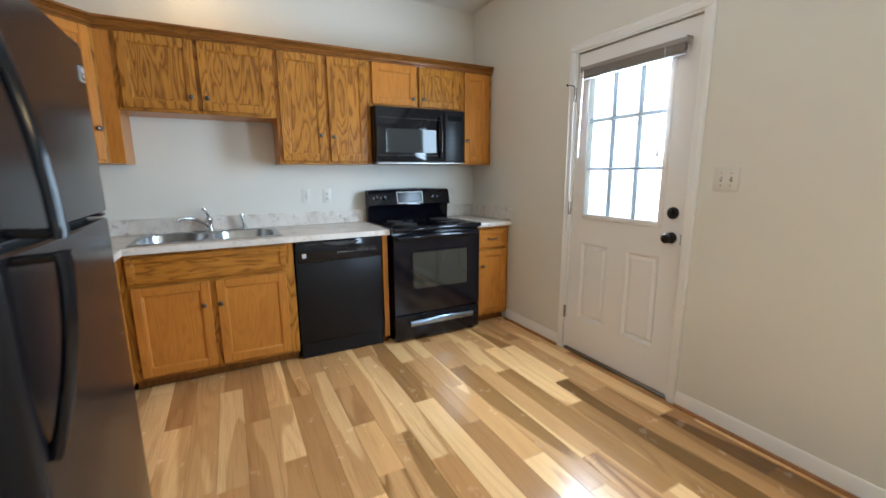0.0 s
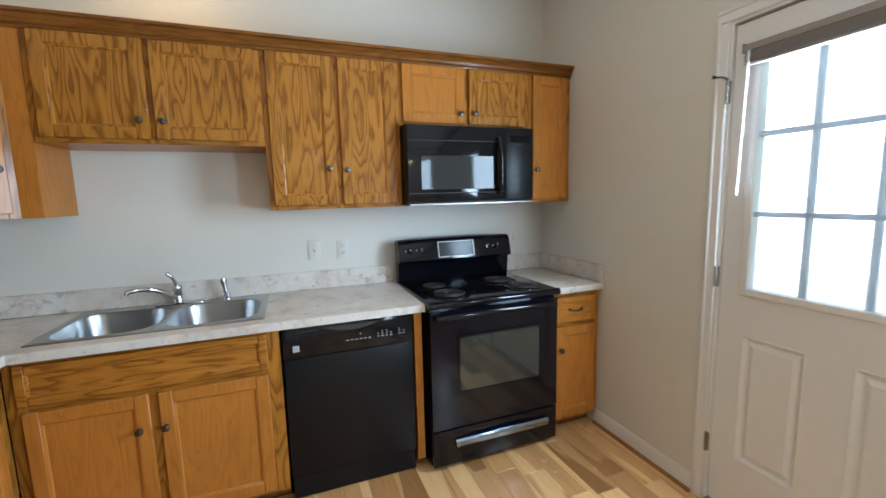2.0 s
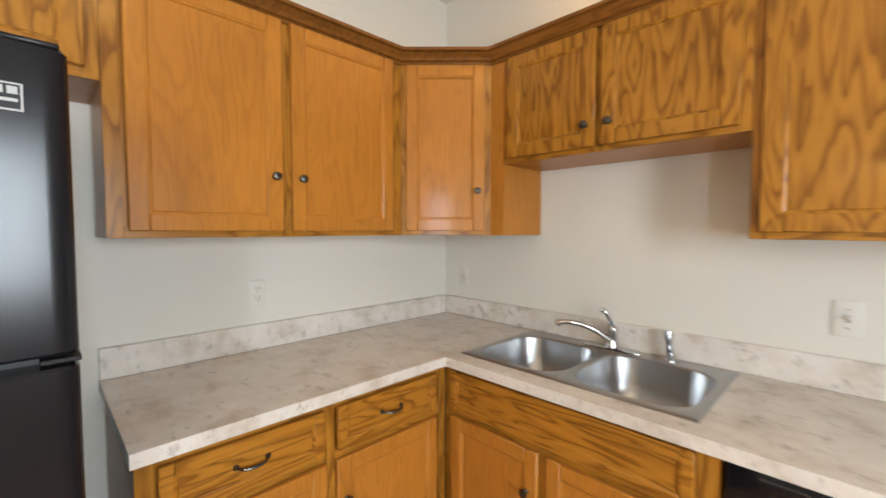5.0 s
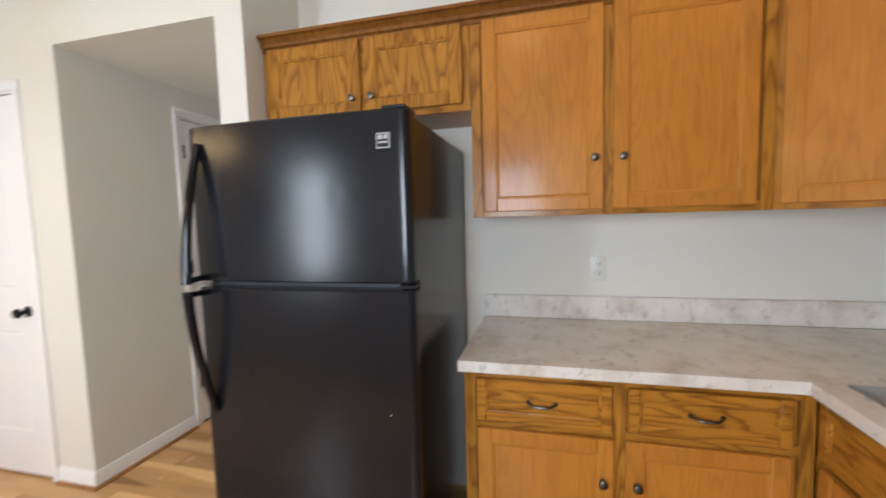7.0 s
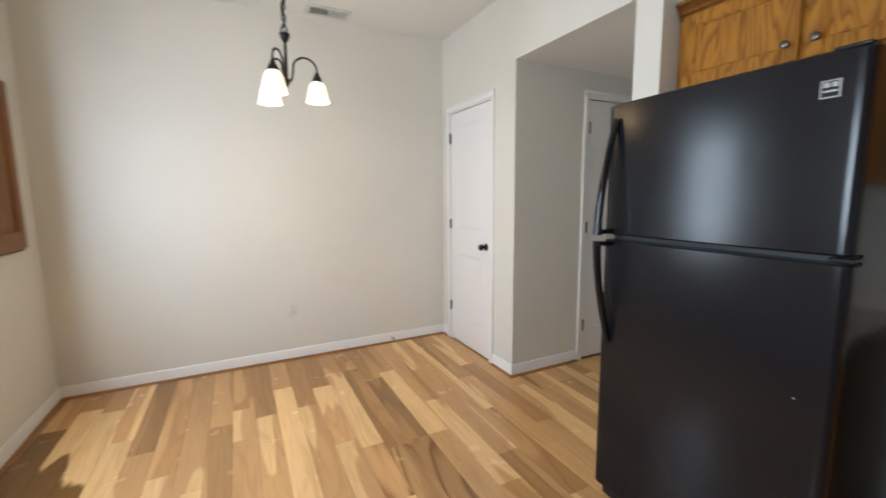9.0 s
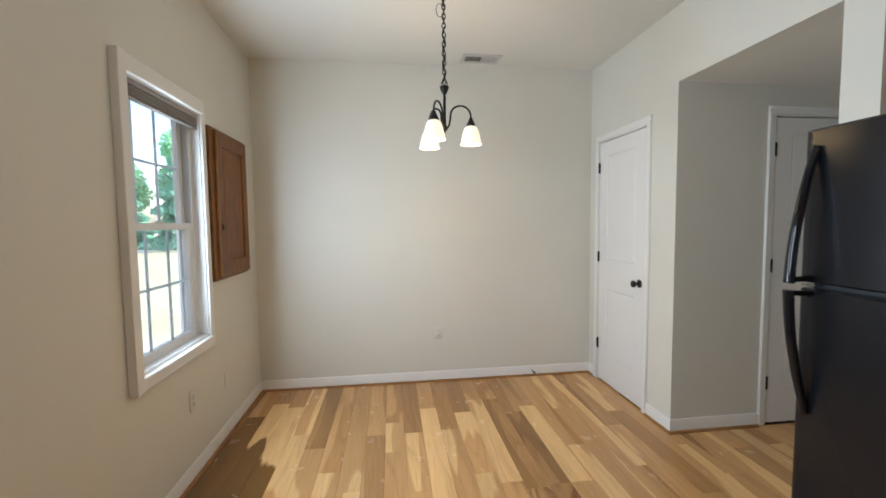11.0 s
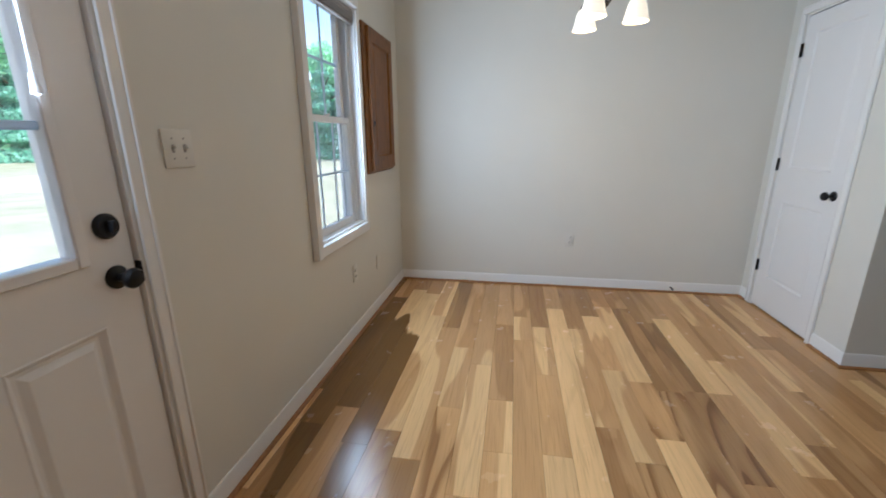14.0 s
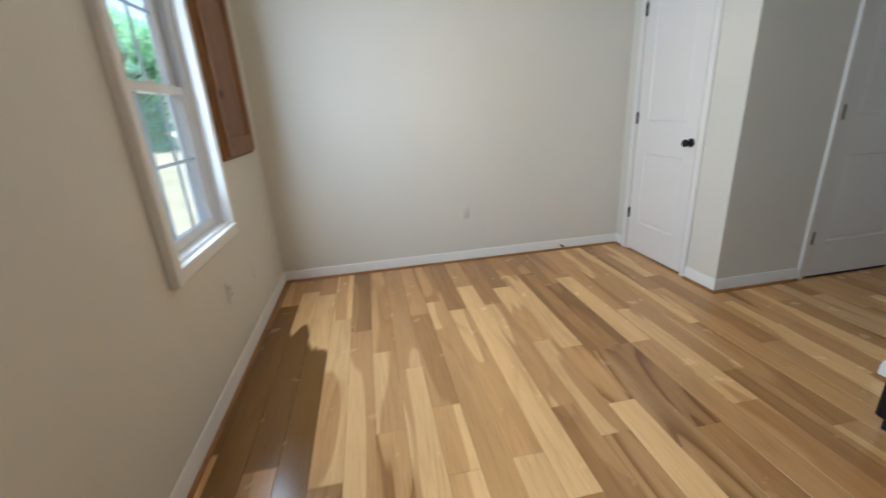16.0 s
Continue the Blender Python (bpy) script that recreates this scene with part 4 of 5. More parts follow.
for i in range(14):
    x = 0.29 + 0.0215 * i
    if i in (6, 11):
        continue
    part("print", boxed(x, x + 0.012, -0.0090, -0.0078, 0.772, 0.776), INK, cp, "small pale unreadable print", smooth=False)
    if i > 6:
        part("print", boxed(x + 0.001, x + 0.010, -0.0090, -0.0078, 0.786, 0.789), INK, cp, "small pale unreadable print", smooth=False)
    if i in (3, 8, 9, 12):
        part("print", boxed(x, x + 0.008, -0.0090, -0.0078, 0.798, 0.801), INK, cp, "small pale unreadable print", smooth=False)

# ---- stove ----
sx0, sx1, sy = 1.777, 2.547, 3.216
w = sx1 - sx0
stove = thing("stove", pose(sx0, sy, 0), "black freestanding electric coil stove", "stove")
part("body", boxed(0.002, w - 0.002, 0.035, 0.640, 0.025, 0.902), BLACK_GLOSS, stove, smooth=False)
door = part("oven_door", slab([0.004, 0.153, 0.662, w - 0.004], [0.236, 0.418, 0.735, 0.872], lambda i, j: not (i == 1 and j == 1), -0.002, 0.034, "xzy"), BLACK_GLOSS, stove, smooth=False)
bm = bmesh.new()
rings = [[(x, y, z) for x, z in round_rect(0.148 + o, 0.667 - o, 0.413 + o, 0.740 - o, 0.012)] for o, y in ((0, -0.0025), (0.002, -0.0055), (0.014, -0.0055), (0.017, 0.0))]
part("window_trim", loft(bm, rings, False, False), BLACK_GLOSS, door)
part("window_pane", boxed(0.150, 0.665, 0.001, 0.006, 0.415, 0.738), OVEN_GLASS, door, "dark reflective oven window", smooth=False)
pts = [(w / 2 + u * (w / 2 - 0.035), -0.034 - 0.014 * (1 - u * u), 0.846 + 0.010 * (1 - u * u)) for u in [i / 8 - 1 for i in range(17)]]
part("handle", tube(bmesh.new(), pts, 0.013, 0.016, 12), BLACK_GLOSS, door, "black bowed oven handle")
for x in (0.040, w - 0.040):
    part("handle_post", boxed(x - 0.014, x + 0.014, -0.036, 0.0, 0.833, 0.862, b=0.005, seg=2), BLACK_GLOSS, door)
drawer = part("drawer", boxed(0.004, w - 0.004, -0.002, 0.034, 0.030, 0.226, b=0.005, seg=2), BLACK_GLOSS, stove)
pts = [(0.128 + 0.570 * (u + 1) / 2, -0.012 - 0.020 * (1 - u * u), 0.152 + 0.022 * (1 - u * u) * 0.6) for u in [i / 8 - 1 for i in range(17)]]
part("drawer_handle", tube(bmesh.new(), pts, 0.011, 0.023, 10), DRAWER_BAR, drawer, "glossy bowed metal drawer handle")
for x, y in ((0.05, 0.06), (w - 0.05, 0.06), (0.05, 0.58), (w - 0.05, 0.58)):
    part("foot", lathe(bmesh.new(), [(0, 0), (0.016, 0), (0.016, 0.026), (0, 0.026)], Matrix.Translation((x, y, 0)), 12), BLACK_MATT, stove)
cook = part("cooktop", boxed(-0.006, w + 0.006, -0.028, 0.590, 0.893, 0.925, b=0.012, seg=3), BLACK_GLOSS, stove)
part("rim", boxed(-0.004, w + 0.004, -0.020, -0.006, 0.9255, 0.930, b=0.002), BLACK_GLOSS, cook)
for bx, by, br in ((0.155, 0.118, 0.098), (0.145, 0.335, 0.076), (0.560, 0.320, 0.098), (0.605, 0.110, 0.076)):
    bn = part("drip_pan", lathe(bmesh.new(), [(br + 0.018, 0.9252), (br + 0.017, 0.930), (br + 0.008, 0.931), (br, 0.924), (br * 0.4, 0.9256), (0.0, 0.9258)], Matrix.Translation((bx, by, 0)), 32), DRIP, stove, "dark round drip pan")
    pts = []
    for i in range(110):
        a = i / 110 * 4.4 * 2 * math.pi
        r = 0.016 + (br - 0.022) * i / 110
        pts.append((bx + r * math.cos(a), by + r * math.sin(a), 0.936))
    pts += [(pts[-1][0] + 0.01, pts[-1][1] + 0.006, 0.930)]
    part("coil", tube(bmesh.new(), pts, 0.0052, 0.0045, 6), COIL, bn, "spiral heating coil")
# back panel with a bowed top
bm = bmesh.new()
us = [i / 12 for i in range(13)]
sec = []
for u in us:
    b_ = 0.012 * (1 - (2 * u - 1) ** 2)
    x = -0.004 + u * (w + 0.008)
    sec.append([(x, 0.640, 0.905), (x, 0.585, 0.905), (x, 0.578, 0.940), (x, 0.572 - b_, 1.036), (x, 0.566 - b_, 1.044), (x, 0.534 - b_, 1.050), (x, 0.527 - b_, 1.060), (x, 0.552 - b_, 1.160 + b_),
                (x, 0.566 - b_, 1.180 + b_), (x, 0.590, 1.188 + b_), (x, 0.640, 1.180 + b_)])
guard = part("backguard", loft(bm, sec), BLACK_GLOSS, stove)
LEAN = Matrix.Translation((0, 0.527, 1.060)) @ Matrix.Rotation(radians(-13.5), 4, 'X') @ Matrix.Translation((0, -0.527, -1.060))


def leaning(bm):
    """Turn a piece with the control panel, which leans back."""
    bmesh.ops.transform(bm, matrix=LEAN, verts=bm.verts[:])
    return bm


part("display", leaning(boxed(0.252, 0.492, 0.511, 0.530, 1.072, 1.164, b=0.004)), DISPLAY, guard, "glossy clock display")
bm = bmesh.new()
for x0, x1, z0, z1 in ((0.248, 0.252, 1.068, 1.168), (0.492, 0.496, 1.068, 1.168), (0.252, 0.492, 1.164, 1.168), (0.252, 0.492, 1.068, 1.072)):
    box(bm, x0, x1, 0.5095, 0.530, z0, z1)
part("display_trim", leaning(bm), HINGE, guard, "thin silver display outline", smooth=False)
for x in (0.066, 0.136, 0.598, 0.668):
    kn = part("control_knob", leaning(lathe(bmesh.new(), [(0, 0), (0.021, 0), (0.020, 0.006), (0.016, 0.009), (0.014, 0.022), (0.0, 0.023)], Matrix.Translation((x, 0.527, 1.122)) @ pose(0, 0, 0, 90), 20)), BLACK_GLOSS, guard)
    part("pointer", leaning(boxed(x - 0.0015, x + 0.0015, 0.503, 0.5045, 1.122, 1.134)), INK, kn, smooth=False)
    part("dial_print", leaning(boxed(x - 0.030, x - 0.024, 0.5195, 0.5215, 1.118, 1.126)), INK, guard, smooth=False)

# ---- microwave ----
mx0, mx1, my = 1.766, 2.556, 3.484
w = mx1 - mx0
mw = thing("microwave", pose(mx0, my, 1.405), "black over-range microwave under the wall cabinet", "microwave")
part("body", boxed(0.0, w, 0.030, NORTH - my - 0.002, 0.012, 0.440, b=0.003), BLACK_MATT, mw)
mdoor = part("door", boxed(0.002, 0.600, -0.004, 0.029, 0.020, 0.436, b=0.008, seg=2), BLACK, mw)
part("window_pane", boxed(0.078, 0.518, -0.0055, -0.0035, 0.088, 0.272, b=0.0008), MESH_GLASS, mdoor, "grey mesh behind reflective glass")
part("trim_line", boxed(0.004, 0.560, -0.0052, -0.0035, 0.352, 0.3545), KEYPRINT, mdoor, smooth=False)
part("trim_line", boxed(0.004, 0.596, -0.0052, -0.0035, 0.066, 0.069), SLOT, mdoor, "fine dark seam", smooth=False)
pts = [(0.556, -0.010 - 0.026 * (1 - u ** 4), 0.215 + u * 0.165) for u in [i / 8 - 1 for i in range(17)]]
part("handle", tube(bmesh.new(), pts, 0.013, 0.012, 10), BLACK, mdoor, "black curved upright handle")
ctl = part("control_panel", boxed(0.602, w - 0.002, -0.003, 0.029, 0.020, 0.436, b=0.006, seg=2), BLACK_MATT, mw)
part("display", boxed(0.630, w - 0.030, -0.0045, -0.0025, 0.352, 0.392), DARK_GLASS, ctl, smooth=False)
part("print", boxed(0.672, 0.712, -0.0042, -0.0028, 0.338, 0.343), KEYPRINT, ctl, "faint print", smooth=False)
for r in range(5):
    for k in range(3):
        part("key_print", boxed(0.640 + 0.042 * k, 0.656 + 0.042 * k, -0.0036, -0.0028, 0.085 + 0.045 * r, 0.0875 + 0.045 * r), KEYPRINT, ctl, "faint keypad print", smooth=False)
under = part("underside", boxed(0.010, w - 0.010, 0.002, NORTH - my - 0.004, 0.0, 0.0115, b=0.002), HINGE, mw, "grey underside with filters")
for x in (0.10, 0.46):
    part("filter", boxed(x, x + 0.22, 0.10, 0.34, -0.003, -0.0005, b=0.001), BLACK_MATT, under)

# ---- refrigerator: local x runs north along its front, y into the kitchen wall ----
fr = thing("refrigerator", pose(0.348, 1.352, 0, 0, 0, 90), "black textured top-freezer refrigerator", "refrigerator")
w = 0.786
part("body", boxed(0.004, w - 0.004, 0.078, 0.835, 0.030, 1.720, b=0.006), BLACK_TEX, fr)


def fridge_door(z0, z1):
    """A door with a slightly bowed front, rounded edges and a small dent."""
    sec = []
    n = 44
    rows = [(z0, 0.006)] + [(z0 + 0.006 + (z1 - z0 - 0.012) * i / 30, 0.0) for i in range(31)] + [(z1, 0.006)]
    for z, o in rows:
        ring = []
        for i in range(n + 1):
            u = i / n
            x = 0.018 + u * (w - 0.036)
            dent = 0.0014 * math.exp(-((x - 0.548) ** 2 + (z - 1.487) ** 2) / 0.011 ** 2)
            ring.append((x, 0.006 - 0.010 * (1 - (2 * u - 1) ** 2) + o + dent, z))
        ring += [(w - 0.008, 0.010 + o, z), (w - 0.001 - o, 0.020 + o, z), (w - o, 0.034, z), (w - o, 0.072, z), (o, 0.072, z), (o, 0.034, z), (0.001 + o, 0.020 + o, z), (0.008, 0.010 + o, z)]
        sec.append(ring)
    return part("door", loft(bmesh.new(), sec), BLACK_TEX, fr)


fz, fg = fridge_door(1.213, 1.732), fridge_door(0.085, 1.192)
part("gasket", boxed(0.010, w - 0.010, 0.060, 0.079, 0.09, 1.722), SLOT, fr, smooth=False)
part("kick_grille", boxed(0.010, w - 0.010, 0.055, 0.076, 0.012, 0.080, b=0.003), BLACK_MATT, fr)


def fridge_handle(parent, za, zb):
    """Bowed handle from its slim end za on the door to its deep end zb."""
    pts = []
    for i in range(15):
        t = i / 14
        pts.append((0.050 - 0.012 * t, 0.000 - 0.072 * math.sin(t * math.pi / 2) ** 0.9, za + (zb - za) * t))
    bm = tube(bmesh.new(), pts, [0.013 + 0.006 * (i / 14) for i in range(15)], 0.014, 10)
    s = 1 if zb > za else -1
    tube(bm, [(0.040, -0.070, zb - 0.010 * s), (0.042, -0.030, zb - 0.012 * s), (0.044, 0.006, zb - 0.014 * s)], 0.014, 0.010, 10)
    part("handle", bm, BLACK, parent, "long bowed black handle")


fridge_handle(fz, 1.672, 1.215)
fridge_handle(fg, 0.760, 1.190)
for z in (1.2025,):
    part("mid_hinge", boxed(w - 0.052, w + 0.002, 0.014, 0.075, z - 0.0045, z + 0.0045, b=0.0015), BLACK_MATT, fr)
    part("hinge_cap", boxed(0.0, 0.050, 0.018, 0.075, z - 0.004, z + 0.004, b=0.0015), CHROME, fr)
part("top_hinge", boxed(w - 0.085, w - 0.010, 0.010, 0.120, 1.7325, 1.742, b=0.004, seg=2), BLACK_MATT, fr)
part("logo_plate", boxed(0.688, 0.730, -0.0018, 0.004, 1.617, 1.661), INK, fz, "small square metal badge", smooth=False)
part("badge_face", boxed(0.691, 0.727, -0.0026, 0.003, 1.620, 1.658), BLACK_MATT, fz, smooth=False)
part("paint_chip", lathe(bmesh.new(), [(0, 0), (0.003, 0), (0.0025, 0.001), (0, 0.0012)], Matrix.Translation((0.700, 0.0031, 0.800)) @ pose(0, 0, 0, 90), 10), INK, fg, "small pale paint chip")
bm = boxed(0.695, 0.708, -0.0034, 0.002, 1.643, 1.655)
box(bm, 0.712, 0.724, -0.0034, 0.002, 1.643, 1.655)
box(bm, 0.695, 0.724, -0.0034, 0.002, 1.631, 1.636)
part("badge_mark", bm, INK, fz, "plain silver mark", smooth=False)
for x in (0.06, w - 0.06):
    part("foot", lathe(bmesh.new(), [(0, 0), (0.02, 0), (0.02, 0.031), (0, 0.031)], Matrix.Translation((x, 0.12, 0)), 12), BLACK_MATT, fr)
    part("foot", lathe(bmesh.new(), [(0, 0), (0.02, 0), (0.02, 0.031), (0, 0.031)], Matrix.Translation((x, 0.78, 0)), 12), BLACK_MATT, fr)

# ---- chandelier ----
CX, CY = 1.435, 0.165
ch = thing("chandelier", pose(CX, CY, 0), "bronze three-arm chandelier with lit frosted glass shades", "chandelier")
part("canopy", lathe(bmesh.new(), [(0.0, TOP - 0.0005), (0.066, TOP - 0.0005), (0.066, TOP - 0.008), (0.058, TOP - 0.018), (0.020, TOP - 0.028), (0.008, TOP - 0.040), (0.0, TOP - 0.041)], None, 32), BRONZE, ch)
z, k = TOP - 0.052, 0
while z > 2.262:
    pts = []
    for i in range(14):
        a = 2 * math.pi * i / 14
        u, vv = 0.0105 * math.cos(a), 0.018 * math.sin(a)
        pts.append((u, 0, z + vv) if k % 2 == 0 else (0, u, z + vv))
    part("chain_link", tube(bmesh.new(), pts, 0.0031, seg=6, closed=True), BRONZE, ch)
    z -= 0.0265
    k += 1
pts = [(0.009 * math.sin(i * 1.1), 0.009 * math.cos(i * 1.1), TOP - 0.04 - 0.0165 * i) for i in range(31)]
part("cord", tube(bmesh.new(), pts, 0.0034, seg=6), BRONZE, ch)
pts = [(0.022 + 0.022 * math.cos(a), 0, TOP - 0.125 + 0.038 * math.sin(a)) for a in [i * 2 * math.pi / 16 for i in range(16)]]
part("cord_loop", tube(bmesh.new(), pts, 0.0022, seg=6, closed=True), BRONZE, ch)
part("hub_ring", tube(bmesh.new(), arc((0, 0, 2.252), 0.017, 0, 337.5, 15), 0.003, seg=6, closed=True), BRONZE, ch)
part("hub", lathe(bmesh.new(), [(0.0, 2.238), (0.026, 2.236), (0.027, 2.228), (0.020, 2.208), (0.010, 2.192), (0.008, 2.185), (0.008, 2.010), (0.014, 2.004), (0.019, 1.992), (0.014, 1.980), (0.006, 1.976), (0.006, 1.968), (0.0, 1.962)]), BRONZE, ch)
RA = 0.158
for ang in (180, 60, -60):
    rot = Matrix.Rotation(radians(ang), 4, 'Z')
    pts = [(0.012, 0, 1.990), (0.026, 0, 2.010), (0.034, 0, 2.050)] + [(0.096 + 0.062 * math.cos(radians(a)), 0, 2.066 + 0.060 * math.sin(radians(a))) for a in range(165, -1, -15)] + [(RA, 0, 2.050)]
    arm = part("arm", tube(bmesh.new(), [rot @ Vector(p) for p in pts], 0.0058, seg=8), BRONZE, ch, "curved bronze arm")
    at = rot @ Matrix.Translation((RA, 0, 0))
    part("socket_cup", lathe(bmesh.new(), [(0.0, 2.056), (0.010, 2.055), (0.014, 2.042), (0.026, 2.018), (0.030, 2.006), (0.026, 2.005), (0.0, 2.006)], at), BRONZE, arm)
    sh = part("shade", lathe(bmesh.new(), [(0.026, 2.006), (0.038, 1.995), (0.047, 1.975), (0.053, 1.950), (0.058, 1.922), (0.066, 1.898), (0.063, 1.898), (0.055, 1.923), (0.050, 1.950), (0.044, 1.974), (0.035, 1.993), (0.023, 2.0055)], at), SHADE, arm, "lit frosted bell glass shade")
    lamp = new("chandelier_bulb", bpy.data.lights.new("chandelier_bulb", 'POINT'))
    lamp.data.energy, lamp.data.color, lamp.data.shadow_soft_size = 1.75, (1.0, 0.70, 0.33), 0.08
    lamp.matrix_world = Matrix.Translation((CX, CY, 1.950)) @ rot @ Matrix.Translation((RA, 0, 0))

# kitchen ceiling light
kl = thing("ceiling_light", pose(1.48, 2.38, 0), "lit flush dome ceiling light over the kitchen", "ceiling light")
part("base", lathe(bmesh.new(), [(0, TOP - 0.0005), (0.165, TOP - 0.0005), (0.165, TOP - 0.022), (0.150, TOP - 0.026), (0, TOP - 0.026)], None, 36), BRONZE, kl)
part("dome", lathe(bmesh.new(), [(0.148, TOP - 0.0265), (0.146, TOP - 0.040), (0.128, TOP - 0.068), (0.090, TOP - 0.092), (0.045, TOP - 0.104), (0, TOP - 0.107)], None, 36), DOME, kl)

# small ceiling light over the sink
sl = thing("sink_light", pose(0.62, 3.60, 0), "small lit round ceiling light over the sink", "ceiling light")
part("trim_ring", lathe(bmesh.new(), [(0.064, TOP - 0.0005), (0.088, TOP - 0.0005), (0.086, TOP - 0.006), (0.066, TOP - 0.010), (0.064, TOP - 0.0005)], None, 32), VENTW, sl)
part("lens", lathe(bmesh.new(), [(0.0, TOP - 0.001), (0.063, TOP - 0.001), (0.060, TOP - 0.008), (0.0, TOP - 0.012)], None, 32), LENS, sl, "lit frosted lens")

# ---- ceiling vent and hook ----
vent = thing("ceiling_vent", pose(0.995, -0.812, TOP), "white louvred ceiling air register", "vent")
part("backing", boxed(-0.135, 0.135, -0.060, 0.060, -0.003, -0.0005), SLOT, vent, smooth=False)
part("vent_frame", slab([-0.165, -0.135, 0.135, 0.165], [-0.085, -0.058, 0.058, 0.085], lambda i, j: not (i == 1 and j == 1), -0.012, -0.0008, "xyz"), VENTW, vent, smooth=False)
for i in range(18):
    x = -0.128 + 0.015 * i
    bm = boxed(-0.0012, 0.0012, -0.058, 0.058, -0.006, 0.006)
    bmesh.ops.transform(bm, matrix=pose(x, 0, -0.0085, 0, 40 if i < 9 else -40, 0), verts=bm.verts[:])
    part("slat", bm, VENTW, vent, smooth=False)
hook = thing("ceiling_hook", pose(2.52, 0.30, TOP), "small grey metal plant hook in the ceiling", "hook")
part("plate", lathe(bmesh.new(), [(0, -0.0005), (0.014, -0.0005), (0.012, -0.006), (0, -0.007)], None, 16), HINGE, hook)
part("wire", tube(bmesh.new(), [(0, 0, -0.006), (0, 0, -0.030)] + arc((0.008, 0, -0.042), 0.012, 135, 400, 12), 0.002, seg=6), HINGE, hook)

# ---- wooden panel door on the east wall ----
pc = thing("wall_panel_cabinet", pose(EAST, -0.128, 0, 0, 0, -90), "dark-stained wooden panel box mounted beside the window", "wall cabinet")
part("back_frame", boxed(0.0, 0.600, -0.022, -0.0005, 1.072, 2.058, b=0.005, seg=2), OAK_DARK, pc)
pd = part("door", slab([0.062, 0.130, 0.500, 0.578], [1.092, 1.190, 1.950, 2.040], lambda i, j: not (i == 1 and j == 1), -0.043, -0.0225, "xzy"), OAK_DARK, pc)
bm = bmesh.new()
rings = [[(a, y, c) for a, c in ((0.130 + o, 1.190 + o), (0.500 - o, 1.190 + o), (0.500 - o, 1.950 - o), (0.130 + o, 1.950 - o))] for o, y in ((0.0, -0.040), (0.010, -0.030), (0.014, -0.030), (0.05, -0.037))]
part("panel", loft(bm, rings, False, True), OAK_DARK, pd, smooth=False)
part("latch", boxed(0.088, 0.102, -0.052, -0.0435, 1.40, 1.44, b=0.003), BRONZE, pd)

# ---- outlets, switches, door stop ----
def outlet(m, label, slots=True, w=0.072):
    o = thing("wall_outlet", m, label, "outlet")
    part("plate", boxed(-w / 2, w / 2, -0.006, -0.0005, -0.058, 0.058, b=0.003, seg=2), PLATE, o)
    for z in (-0.021, 0.021):
        f = part("socket", boxed(-0.017, 0.017, -0.0085, -0.0055, z - 0.014, z + 0.014, b=0.004, seg=2), PLATE, o)
        for x in (-0.007, 0.007):
            part("slot", boxed(x - 0.0013, x + 0.0013, -0.0092, -0.0080, z - 0.001, z + 0.008), SLOT, f, smooth=False)
        part("slot", boxed(-0.0022, 0.0022, -0.0092, -0.0080, z - 0.010, z - 0.006), SLOT, f, smooth=False)
    return o


def rocker(m, label, gangs, spacing=0.046):
    o = thing("light_switch", m, label, "switch")
    w = 0.072 + spacing * (gangs - 1)
    part("plate", boxed(-w / 2, w / 2, -0.006, -0.0005, -0.058, 0.058, b=0.003, seg=2), PLATE, o)
    for i in range(gangs):
        x = spacing * (i - (gangs - 1) / 2)
        part("switch_slot", boxed(x - 0.005, x + 0.005, -0.0068, -0.0055, -0.012, 0.012), BLIND, o, smooth=False)
        bm = boxed(-0.0036, 0.0036, -0.016, 0.0, -0.005, 0.005, b=0.001)
        bmesh.ops.transform(bm, matrix=pose(x, -0.005, 0.0, -25, 0, 0), verts=bm.verts[:])
        part("toggle", bm, PLATE, o)
        for z in (-0.03, 0.03):
            part("screw", lathe(bmesh.new(), [(0, 0), (0.0032, 0), (0.002, 0.001), (0, 0.001)], Matrix.Translation((x, -0.006, z)) @ pose(0, 0, 0, 90), 10), HINGE, o)
    return o


rocker(pose(EAST, 1.524, 1.292, 0, 0, -90), "white double toggle switch plate beside the entry door", 2)
outlet(pose(EAST, 0.200, 0.445, 0, 0, -90), "white duplex outlet low on the window wall")
outlet(pose(1.362, SOUTH, 0.442, 0, 0, 180), "white duplex outlet low on the dining wall")
outlet(pose(KITCH, 2.752, 1.152, 0, 0, 90), "white duplex outlet above the laminate splashback")
outlet(pose(1.455, NORTH, 1.146), "white duplex outlet above the dishwasher")
rocker(pose(1.285, NORTH, 1.150), "white single switch plate above the dishwasher", 1)
rocker(pose(-0.352, NORTH, 1.150), "white single switch plate in the counter corner", 1)
rocker(pose(2.655, NORTH, 1.150), "white single plate beside the stove", 1)
tagged(part("cable_plate", boxed(EAST - 0.006, EAST - 0.0005, -0.31, -0.24, 0.33, 0.44, b=0.003), PLATE), "blank white cover plate low on the wall", "cover plate")
stop = thing("door_stop", pose(0.487, SOUTH + 0.0125, 0.05, 0, 0, 180), "spring door stop on the baseboard", "door stop")
part("spring", tube(bmesh.new(), [(0.006 * math.cos(i * 0.8), -0.001 - 0.0011 * i, 0.006 * math.sin(i * 0.8)) for i in range(52)], 0.0014, seg=5), BRONZE, stop)
part("tip", lathe(bmesh.new(), [(0, 0.0), (0.009, 0.0), (0.010, 0.008), (0.006, 0.014), (0, 0.014)], Matrix.Translation((0, -0.057, 0)) @ pose(0, 0, 0, 90), 14), BLACK_MATT, stop)

